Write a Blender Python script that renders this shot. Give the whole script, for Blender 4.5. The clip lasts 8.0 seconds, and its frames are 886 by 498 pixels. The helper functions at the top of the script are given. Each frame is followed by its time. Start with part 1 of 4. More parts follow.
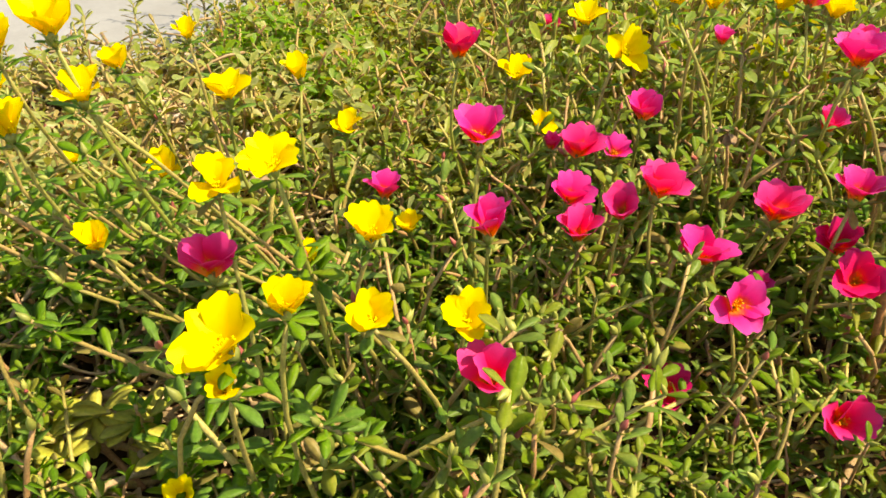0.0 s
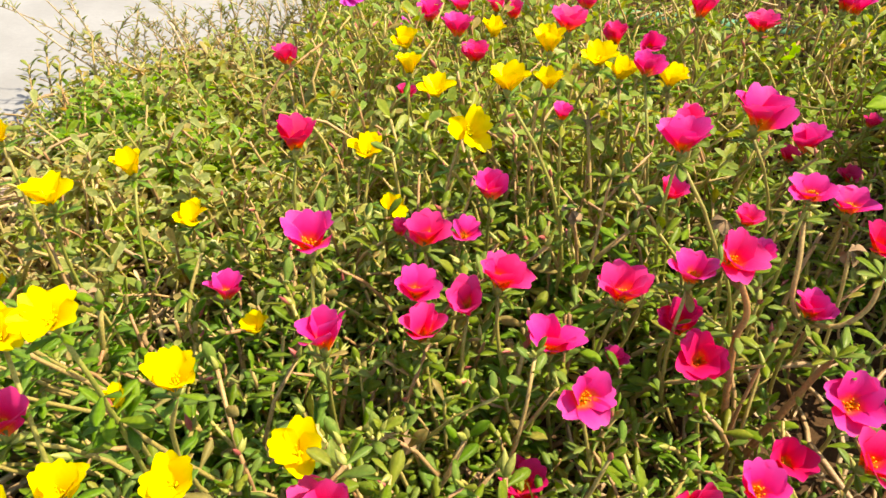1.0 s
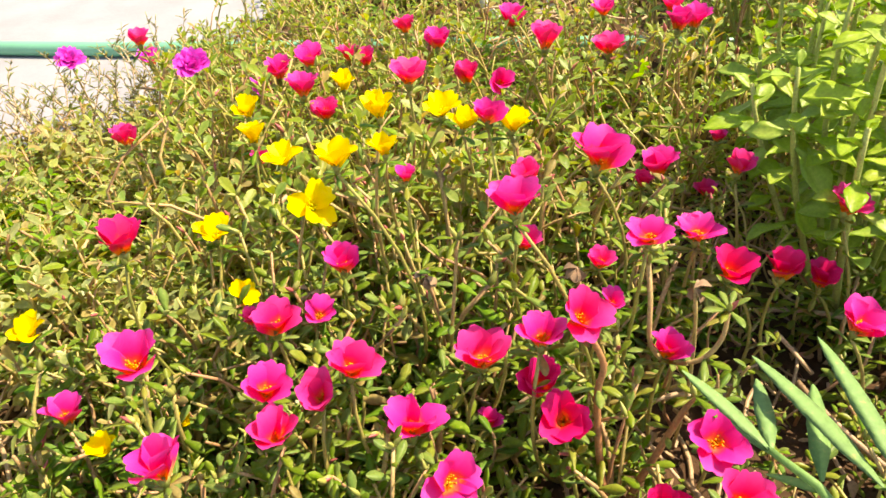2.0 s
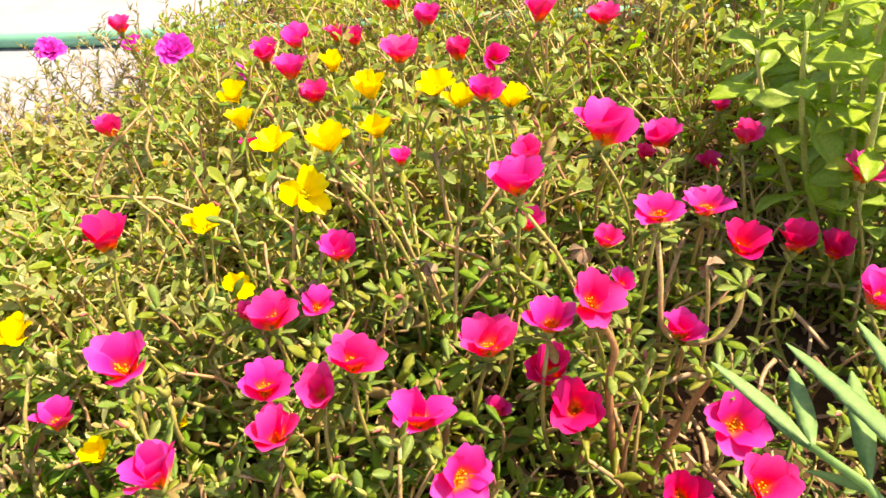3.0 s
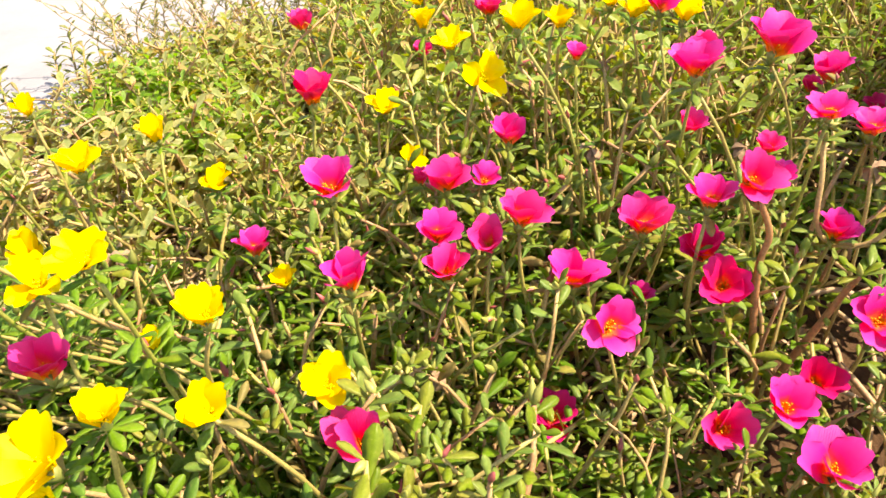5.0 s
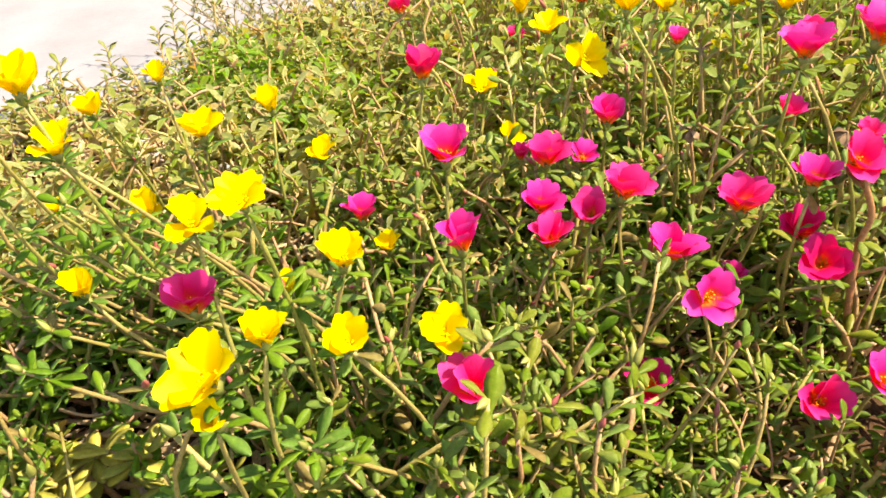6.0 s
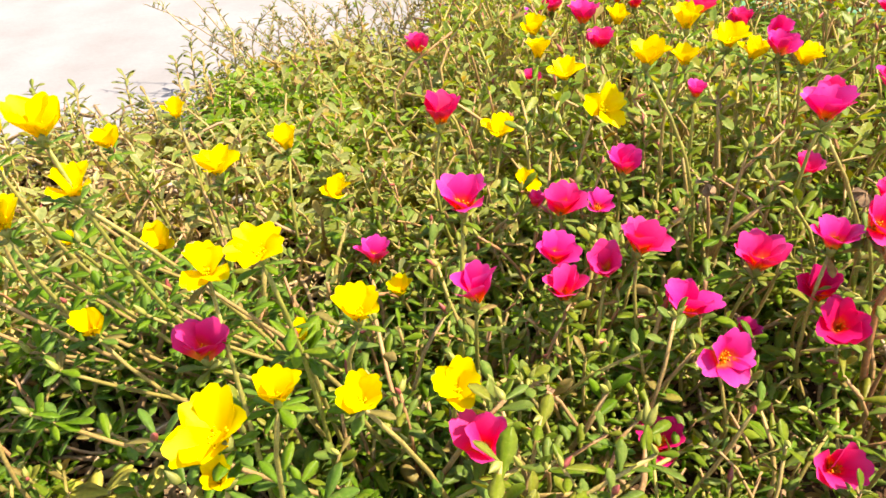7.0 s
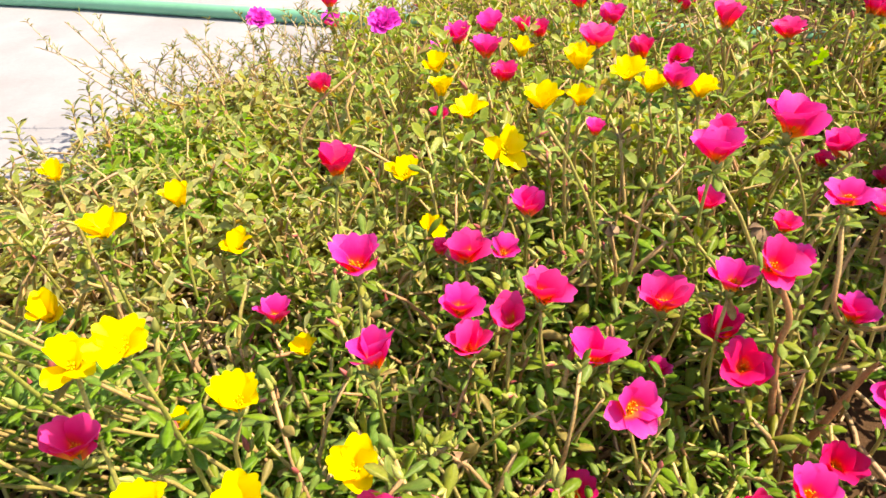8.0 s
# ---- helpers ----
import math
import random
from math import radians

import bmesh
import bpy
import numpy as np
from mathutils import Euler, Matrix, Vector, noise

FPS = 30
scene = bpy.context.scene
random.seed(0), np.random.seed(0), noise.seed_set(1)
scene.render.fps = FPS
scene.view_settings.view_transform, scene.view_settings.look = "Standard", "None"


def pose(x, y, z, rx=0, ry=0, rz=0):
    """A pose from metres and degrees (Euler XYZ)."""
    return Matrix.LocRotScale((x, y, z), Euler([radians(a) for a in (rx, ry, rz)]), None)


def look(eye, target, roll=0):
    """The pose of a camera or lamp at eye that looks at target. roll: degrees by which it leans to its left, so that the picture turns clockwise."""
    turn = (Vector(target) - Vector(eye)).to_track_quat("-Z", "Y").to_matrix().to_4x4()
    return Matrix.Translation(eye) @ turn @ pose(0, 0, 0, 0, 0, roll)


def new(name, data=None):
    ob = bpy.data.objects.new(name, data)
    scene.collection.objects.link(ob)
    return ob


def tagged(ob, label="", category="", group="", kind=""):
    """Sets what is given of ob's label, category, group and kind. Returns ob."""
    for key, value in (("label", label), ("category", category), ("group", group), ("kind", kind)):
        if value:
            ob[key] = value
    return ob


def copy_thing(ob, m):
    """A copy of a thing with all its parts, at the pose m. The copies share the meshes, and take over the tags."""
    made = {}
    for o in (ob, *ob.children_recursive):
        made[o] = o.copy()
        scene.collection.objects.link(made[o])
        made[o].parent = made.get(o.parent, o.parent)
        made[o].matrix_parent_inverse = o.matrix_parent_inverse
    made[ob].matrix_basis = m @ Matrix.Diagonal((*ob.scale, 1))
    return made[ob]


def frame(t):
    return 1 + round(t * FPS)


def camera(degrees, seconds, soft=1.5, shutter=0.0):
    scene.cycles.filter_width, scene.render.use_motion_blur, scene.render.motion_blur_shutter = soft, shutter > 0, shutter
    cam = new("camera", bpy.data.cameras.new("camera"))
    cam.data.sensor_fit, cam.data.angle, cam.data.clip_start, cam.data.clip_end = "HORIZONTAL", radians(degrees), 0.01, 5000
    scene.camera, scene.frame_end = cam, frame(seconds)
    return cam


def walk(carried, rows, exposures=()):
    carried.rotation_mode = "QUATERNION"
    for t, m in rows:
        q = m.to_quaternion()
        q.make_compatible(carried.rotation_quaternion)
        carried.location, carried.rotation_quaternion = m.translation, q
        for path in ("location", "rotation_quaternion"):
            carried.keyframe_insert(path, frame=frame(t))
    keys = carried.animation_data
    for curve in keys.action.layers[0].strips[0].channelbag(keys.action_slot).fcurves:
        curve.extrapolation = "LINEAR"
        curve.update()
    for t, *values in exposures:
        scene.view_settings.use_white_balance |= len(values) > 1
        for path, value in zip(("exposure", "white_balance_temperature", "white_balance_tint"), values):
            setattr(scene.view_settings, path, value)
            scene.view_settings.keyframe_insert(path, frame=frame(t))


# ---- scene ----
cam = camera(59.1, 8.0, soft=1.6)
METRES, EYE, TILT, LEAN, TURN = 0.35, 0.42, -38.0, 1.0, 0.0
ROWS = [
    (0.0, 0.0, 0.0, 0.0, 0.0, 0.0, -0.0),
    (0.2, 0.0355, 0.0125, 0.0266, -1.60, 0.20, 1.35),
    (0.5, 0.0898, 0.044, 0.0659, -4.34, 0.73, 3.29),
    (0.8, 0.1120, 0.0501, 0.0960, -6.30, 1.58, 3.60),
    (1.0, 0.1231, 0.0441, 0.1201, -6.53, 1.9, 4.16),
    (1.2, 0.1472, 0.0487, 0.1327, -7.51, 1.93, 5.59),
    (1.5, 0.2032, 0.0505, 0.1605, -9.81, 2.49, 7.61),
    (1.7, 0.2397, 0.0500, 0.1936, -10.97, 2.68, 9.65),
    (2.8, 0.2918, 0.1111, 0.2276, -13.14, 1.24, 14.56),
    (3.0, 0.2789, 0.1255, 0.2223, -12.4, 0.86, 14.2),
    (3.2, 0.2719, 0.1255, 0.2167, -12.04, 0.81, 14.11),
    (3.5, 0.2375, 0.1135, 0.191, -10.97, 0.52, 13.57),
    (3.7, 0.2058, 0.0936, 0.1722, -8.82, 0.72, 11.93),
    (4.0, 0.199, 0.0661, 0.1554, -6.47, 1.12, 10.75),
    (4.2, 0.1905, 0.0612, 0.1286, -6.40, 1.04, 10.47),
    (4.5, 0.1608, 0.0454, 0.0929, -5.65, 0.6, 9.3),
    (4.7, 0.1559, 0.0399, 0.0773, -5.13, 0.51, 8.42),
    (5.8, 0.0468, -0.0240, 0.0091, -0.67, 0.57, 5.29),
    (6.0, 0.036, -0.0366, 0.0085, -0.18, 0.77, 4.8),
    (6.2, 0.0238, -0.0494, 0.0030, 0.39, 1.26, 4.11),
    (6.5, 0.0069, -0.0515, 0.0194, 0.87, 1.97, 3.0),
    (6.7, 0.0035, -0.0458, 0.0241, 0.77, 2.27, 2.74),
    (7.0, 0.0229, -0.0291, 0.0492, 0.13, 2.72, 2.88),
    (7.2, 0.0385, -0.0153, 0.0590, -0.88, 3.03, 3.31),
    (7.5, 0.0535, -0.0049, 0.0787, -2.32, 3.16, 4.4),
    (7.7, 0.0639, -0.0019, 0.0944, -2.62, 3.36, 4.81),
    (8.0, 0.0988, 0.0115, 0.1206, -4.23, 3.46, 6.25),
]
EXPOSURES = [(0.0, 0.58, 10300, 5), (1.5, 0.86, 8900, 12), (3.5, 1.12, 9100, 21), (4.5, 1.12, 8800, 19), (6.5, 0.91, 8800, 16), (8.0, 0.95, 8700, 17)]
walk(cam, [(t, pose(0, 0, EYE, TILT, LEAN, TURN) @ pose(METRES * x, METRES * y, METRES * z, 90 + pitch, roll, yaw)) for t, x, y, z, yaw, pitch, roll in ROWS], EXPOSURES)

# ---- light ----
SUN_TO = Vector((0.6, -0.05, 0.95)).normalized()
world = bpy.data.worlds.new("sky")
scene.world = world
world.use_nodes = True
wn = world.node_tree
sky = wn.nodes.new("ShaderNodeTexSky")
sky.sky_type, sky.sun_disc = "NISHITA", False
sky.sun_elevation = math.asin(SUN_TO.z)
sky.sun_rotation = math.atan2(SUN_TO.x, SUN_TO.y)
wn.nodes["Background"].inputs["Strength"].default_value = 0.15
wn.links.new(sky.outputs["Color"], wn.nodes["Background"].inputs["Color"])
sun = new("sun", bpy.data.lights.new("sun", "SUN"))
sun.data.energy, sun.data.angle, sun.data.color = 5.0, radians(0.55), (1.0, 0.95, 0.86)
sun.matrix_world = look(SUN_TO * 20, (0, 0, 0))


# ---- materials ----
def material(name):
    m = bpy.data.materials.new(name)
    m.use_nodes = True
    return m, m.node_tree.nodes, m.node_tree.links, m.node_tree.nodes["Principled BSDF"]


def ramp(nodes, links, source, stops):
    r = nodes.new("ShaderNodeValToRGB")
    el = r.color_ramp.elements
    while len(el) < len(stops):
        el.new(0.5)
    for e, (p, c) in zip(el, stops):
        e.position, e.color = p, (*c, 1)
    links.new(source, r.inputs["Fac"])
    return r.outputs["Color"]


def noise_tex(nodes, links, scale, detail=4.0, coords=None, rough=0.55):
    n = nodes.new("ShaderNodeTexNoise")
    n.inputs["Scale"].default_value, n.inputs["Detail"].default_value, n.inputs["Roughness"].default_value = scale, detail, rough
    if coords is None:
        coords = nodes.new("ShaderNodeNewGeometry").outputs["Position"]
    links.new(coords, n.inputs["Vector"])
    return n.outputs["Fac"]


def mixed(nodes, links, a, b, fac, mode="MIX"):
    m = nodes.new("ShaderNodeMix")
    m.data_type, m.blend_type = "RGBA", mode
    for sock, v in ((m.inputs[6], a), (m.inputs[7], b), (m.inputs[0], fac)):
        if isinstance(v, tuple):
            sock.default_value = (*v, 1)
        elif isinstance(v, (int, float)):
            sock.default_value = v
        else:
            links.new(v, sock)
    return m.outputs[2]


def bump(nodes, links, bsdf, height, strength, distance):
    b = nodes.new("ShaderNodeBump")
    b.inputs["Strength"].default_value, b.inputs["Distance"].default_value = strength, distance
    links.new(height, b.inputs["Height"])
    links.new(b.outputs["Normal"], bsdf.inputs["Normal"])
    return b.outputs["Normal"]


def math_node(nodes, links, op, a, b=0.0):
    m = nodes.new("ShaderNodeMath")
    m.operation = op
    for sock, v in zip(m.inputs, (a, b)):
        if isinstance(v, (int, float)):
            sock.default_value = v
        else:
            links.new(v, sock)
    return m.outputs[0]


def thin(m, nodes, links, bsdf, colour, share, normal=None):
    """Light passes through: a share of the surface scatters what falls on its other side."""
    tr = nodes.new("ShaderNodeBsdfTranslucent")
    mx = nodes.new("ShaderNodeMixShader")
    mx.inputs[0].default_value = share
    links.new(colour, tr.inputs["Color"])
    if normal is not None:
        links.new(normal, tr.inputs["Normal"])
    links.new(bsdf.outputs[0], mx.inputs[1])
    links.new(tr.outputs[0], mx.inputs[2])
    links.new(mx.outputs[0], nodes["Material Output"].inputs["Surface"])


def leaf_material(name, stops, island, gloss=0.4, share=0.5, patch=1.0, grey=(0.28, 0.46, 0.14), straw=0.06, glow=(1.3, 1.0, 0.32)):
    m, n, l, b = material(name)
    pick = n.new("ShaderNodeNewGeometry").outputs["Random Per Island"] if island else n.new("ShaderNodeObjectInfo").outputs["Random"]
    source = pick
    big = noise_tex(n, l, 9.0, 2.0)
    pick = math_node(n, l, "ADD", math_node(n, l, "MULTIPLY", pick, 0.72), math_node(n, l, "MULTIPLY", math_node(n, l, "SUBTRACT", big, 0.36), patch))
    col = ramp(n, l, pick, stops)
    odd = n.new("ShaderNodeTexWhiteNoise")
    odd.noise_dimensions = "1D"
    l.new(math_node(n, l, "MULTIPLY", source, 91.7), odd.inputs["W"])
    col = mixed(n, l, col, grey, math_node(n, l, "MULTIPLY", math_node(n, l, "GREATER_THAN", odd.outputs["Value"], 0.62), 0.6))
    col = mixed(n, l, col, (0.56, 0.4, 0.19), math_node(n, l, "MULTIPLY", math_node(n, l, "LESS_THAN", odd.outputs["Value"], straw), 0.8))
    fine = noise_tex(n, l, 420.0, 3.0)
    rim = n.new("ShaderNodeAttribute")
    rim.attribute_name = "along"
    col = mixed(n, l, mixed(n, l, col, (0.8, 0.86, 0.74), 1.0, "MULTIPLY"), mixed(n, l, col, (0.6, 0.62, 0.3), 0.14), rim.outputs["Fac"])
    col = mixed(n, l, col, (0.42, 0.4, 0.14), math_node(n, l, "MULTIPLY", math_node(n, l, "GREATER_THAN", fine, 0.66), 0.35))
    col = mixed(n, l, col, ramp(n, l, fine, [(0.3, (0.72, 0.75, 0.7)), (0.7, (1.12, 1.1, 1.06))]), 0.8, "MULTIPLY")
    l.new(col, b.inputs["Base Color"])
    b.inputs["Roughness"].default_value = gloss
    b.inputs["Specular IOR Level"].default_value = 0.35
    bump(n, l, b, noise_tex(n, l, 260.0, 3.0), 0.35, 0.0012)
    thin(m, n, l, b, mixed(n, l, col, glow, 1.0, "MULTIPLY"), share)
    return m


LEAF_STOPS = [(0.0, (0.16, 0.3, 0.014)), (0.3, (0.225, 0.38, 0.022)), (0.6, (0.31, 0.44, 0.036)), (0.82, (0.42, 0.47, 0.07)), (1.0, (0.53, 0.5, 0.13))]
FRESH_STOPS = [(0.0, (0.15, 0.35, 0.017)), (0.4, (0.22, 0.46, 0.023)), (0.75, (0.31, 0.52, 0.032)), (1.0, (0.42, 0.54, 0.06))]
DRY_STOPS = [(0.0, (0.25, 0.36, 0.06)), (0.35, (0.36, 0.45, 0.11)), (0.7, (0.46, 0.5, 0.17)), (1.0, (0.56, 0.53, 0.26))]
M_LEAF_FRESH = leaf_material("fresh_green_leaf", FRESH_STOPS, True, 0.45, 0.58, 0.8, (0.24, 0.46, 0.12), 0.04, (1.0, 1.1, 0.3))
M_FRESH_ONE = leaf_material("fresh_green_leaf_single", FRESH_STOPS, False, 0.45, 0.55, 0.8, (0.24, 0.46, 0.12), 0.04, (1.0, 1.1, 0.3))
M_LEAF = leaf_material("portulaca_leaf", LEAF_STOPS, True)
M_LEAF_DRY = leaf_material("sun_bleached_leaf", DRY_STOPS, True, 0.35, 0.46, 1.0, (0.45, 0.52, 0.27), 0.14)
M_DRY_LEAF_ONE = leaf_material("sun_bleached_leaf_single", DRY_STOPS, False, 0.35, 0.46, 1.0, (0.45, 0.52, 0.27), 0.1)
M_LEAF_ONE = leaf_material("portulaca_leaf_single", LEAF_STOPS, False)
M_SHRUB = leaf_material("broad_leaf", [(0.0, (0.38, 0.6, 0.04)), (0.5, (0.5, 0.7, 0.07)), (1.0, (0.62, 0.74, 0.12))], False, 0.36, 0.5, 0.3, (0.4, 0.6, 0.14), 0.02, (1.0, 1.0, 0.3))
M_WEED = leaf_material("lance_leaf", [(0.0, (0.22, 0.42, 0.13)), (1.0, (0.3, 0.5, 0.19))], False, 0.6, 0.22, 0.2, (0.24, 0.42, 0.18), 0.0)
M_PALE = leaf_material("yellowing_leaf", [(0.0, (0.6, 0.6, 0.09)), (1.0, (0.76, 0.7, 0.17))], False, 0.45, 0.3, 0.3, (0.56, 0.6, 0.13), 0.02)


def stem_material(name, stops, island):
    m, n, l, b = material(name)
    pick = n.new("ShaderNodeNewGeometry").outputs["Random Per Island"] if island else n.new("ShaderNodeObjectInfo").outputs["Random"]
    pick = math_node(n, l, "ADD", math_node(n, l, "MULTIPLY", pick, 0.6), math_node(n, l, "MULTIPLY", noise_tex(n, l, 28.0, 3.0), 0.45))
    col = ramp(n, l, pick, stops)
    fine = noise_tex(n, l, 600.0, 3.0)
    col = mixed(n, l, col, ramp(n, l, fine, [(0.3, (0.6, 0.58, 0.55)), (0.7, (1.2, 1.18, 1.1))]), 0.8, "MULTIPLY")
    l.new(col, b.inputs["Base Color"])
    b.inputs["Roughness"].default_value = 0.5
    bump(n, l, b, fine, 0.4, 0.0006)
    return m


STEM_STOPS = [(0.1, (0.36, 0.36, 0.08)), (0.4, (0.49, 0.41, 0.15)), (0.65, (0.5, 0.33, 0.17)), (0.95, (0.42, 0.18, 0.1))]
M_STEM = stem_material("fleshy_stem", STEM_STOPS, True)
M_STEM_ONE = stem_material("fleshy_stem_single", STEM_STOPS, False)
M_STALK = stem_material("flower_stalk", [(0.1, (0.25, 0.29, 0.055)), (0.5, (0.37, 0.35, 0.1)), (0.95, (0.42, 0.29, 0.12))], False)
M_DRY_ONE = stem_material("dry_stem_single", [(0.1, (0.34, 0.24, 0.13)), (0.5, (0.54, 0.42, 0.26)), (0.95, (0.68, 0.55, 0.4))], False)
M_DRY = stem_material("dry_stem", [(0.1, (0.24, 0.15, 0.08)), (0.5, (0.48, 0.34, 0.2)), (0.95, (0.66, 0.5, 0.35))], True)

M_OLIVE_STEM = stem_material("olive_stem", [(0.1, (0.28, 0.27, 0.06)), (0.5, (0.39, 0.3, 0.11)), (0.95, (0.43, 0.28, 0.14))], False)


def petal_material(name, stops, random_to, random_share, glow, share=0.33, vein=0.32):
    """Colour runs from the claw of the petal to its rim."""
    m, n, l, b = material(name)
    at = n.new("ShaderNodeAttribute")
    at.attribute_name = "along"
    ac = n.new("ShaderNodeAttribute")
    ac.attribute_name = "across"
    wob = noise_tex(n, l, 240.0, 2.0)
    u = math_node(n, l, "ADD", at.outputs["Fac"], math_node(n, l, "MULTIPLY", math_node(n, l, "SUBTRACT", wob, 0.5), 0.18))
    col = ramp(n, l, u, stops)
    rnd = n.new("ShaderNodeObjectInfo").outputs["Random"]
    col = mixed(n, l, col, mixed(n, l, col, random_to, random_share), rnd)
    veins = n.new("ShaderNodeTexWave")
    veins.inputs["Scale"].default_value, veins.inputs["Distortion"].default_value = 5.0, 2.0
    comb = n.new("ShaderNodeCombineXYZ")
    l.new(ac.outputs["Fac"], comb.inputs[0])
    l.new(math_node(n, l, "MULTIPLY", at.outputs["Fac"], 0.3), comb.inputs[1])
    l.new(comb.outputs[0], veins.inputs["Vector"])
    col = mixed(n, l, col, ramp(n, l, veins.outputs["Fac"], [(0.0, (0.66, 0.5, 0.66)), (0.55, (1.04, 1.04, 1.04))]), vein, "MULTIPLY")
    l.new(col, b.inputs["Base Color"])
    b.inputs["Roughness"].default_value = 0.5
    b.inputs["Specular IOR Level"].default_value = 0.3
    bump(n, l, b, veins.outputs["Fac"], vein, 0.0006)
    thin(m, n, l, b, mixed(n, l, col, glow, 0.85, "MULTIPLY"), share)
    return m


THROAT = [(0.0, (1.0, 0.5, 0.01)), (0.2, (0.99, 0.3, 0.012)), (0.33, (0.95, 0.05, 0.04))]
M_PINK = petal_material("pink_petal", THROAT + [(0.46, (0.93, 0.014, 0.22)), (1.0, (0.94, 0.075, 0.4))], (0.92, 0.03, 0.3), 0.3, (1.0, 0.4, 0.45))
M_MAGENTA = petal_material("magenta_petal", THROAT + [(0.46, (0.9, 0.014, 0.3)), (1.0, (0.92, 0.075, 0.49))], (0.89, 0.025, 0.4), 0.3, (1.0, 0.4, 0.5))
M_RED = petal_material("crimson_petal", THROAT + [(0.46, (0.8, 0.008, 0.13)), (1.0, (0.83, 0.015, 0.24))], (0.76, 0.01, 0.15), 0.3, (1.0, 0.4, 0.45))
M_YELLOW = petal_material("yellow_petal", [(0.0, (0.97, 0.6, 0.0)), (0.22, (0.93, 0.66, 0.0)), (1.0, (0.92, 0.79, 0.008))], (0.98, 0.8, 0.0), 0.5, (1.0, 0.93, 0.6), 0.33, 0.18)
M_PURPLE = petal_material("purple_petal", [(0.0, (0.88, 0.04, 0.58)), (1.0, (0.95, 0.12, 0.78))], (0.85, 0.05, 0.62), 0.6, (1.0, 0.7, 1.0))


def plain(name, col, rough, scale, amount, relief):
    m, n, l, b = material(name)
    f = noise_tex(n, l, scale, 5.0)
    big = noise_tex(n, l, scale * 0.07, 3.0)
    c = mixed(n, l, tuple(v * (1 - amount) for v in col), tuple(min(1, v * (1 + amount)) for v in col), f)
    c = mixed(n, l, c, ramp(n, l, big, [(0.3, (0.8, 0.79, 0.77)), (0.7, (1.1, 1.1, 1.1))]), 0.7, "MULTIPLY")
    l.new(c, b.inputs["Base Color"])
    b.inputs["Roughness"].default_value = rough
    b.inputs["Specular IOR Level"].default_value = 0.1 if rough > 0.9 else 0.5
    bump(n, l, b, f, 0.5, relief)
    return m


M_STAMEN = plain("stamen", (0.98, 0.36, 0.005), 0.6, 700, 0.3, 0.0004)
M_STAMEN_YELLOW = plain("yellow_stamen", (1.0, 0.8, 0.01), 0.6, 700, 0.3, 0.0004)
M_BUD = plain("bud_skin", (0.33, 0.36, 0.09), 0.45, 300, 0.5, 0.0005)
M_BUD_RED = plain("red_bud_skin", (0.4, 0.1, 0.1), 0.45, 300, 0.5, 0.0005)
M_CALYX = plain("calyx", (0.22, 0.25, 0.06), 0.5, 300, 0.4, 0.0005)
M_SOIL = plain("soil", (0.085, 0.05, 0.028), 0.95, 190, 0.6, 0.006)
M_CONCRETE = plain("sunlit_concrete", (0.285, 0.3, 0.335), 0.85, 120, 0.08, 0.001)
M_HOSE = plain("green_hose", (0.15, 0.45, 0.3), 0.35, 60, 0.12, 0.0003)
M_STONE = plain("stone", (0.3, 0.25, 0.2), 0.85, 60, 0.3, 0.002)
M_GREY = plain("grey_plastic", (0.5, 0.52, 0.54), 0.4, 60, 0.08, 0.0003)
M_BLACK = plain("black_plastic", (0.02, 0.02, 0.022), 0.4, 60, 0.2, 0.0003)
M_PALE_STONE = plain("pale_stone", (0.62, 0.5, 0.48), 0.8, 90, 0.15, 0.0015)
M_CHIP = plain("bark_chip", (0.3, 0.2, 0.12), 0.9, 160, 0.4, 0.002)


# ---- mesh helpers ----
def mesh_of(name, verts, faces, materials, index=None, smooth=True, along=None, across=None):
    me = bpy.data.meshes.new(name)
    me.from_pydata([tuple(map(float, v)) for v in verts], [], [tuple(map(int, f)) for f in faces])
    for m in materials:
        me.materials.append(m)
    if index is not None:
        me.polygons.foreach_set("material_index", np.asarray(index, dtype=np.int32))
    me.polygons.foreach_set("use_smooth", np.broadcast_to(np.asarray(smooth, dtype=bool), (len(me.polygons),)).copy())
    for key, values in (("along", along), ("across", across)):
        if values is not None:
            a = me.attributes.new(key, "FLOAT", "POINT")
            a.data.foreach_set("value", np.asarray(values, dtype=np.float32))
    me.update()
    return me


def child(name, me, parent, m=None, label=""):
    ob = new(name, me)
    ob.parent = parent
    if m is not None:
        ob.matrix_basis = m
    if label:
        tagged(ob, label)
    return ob


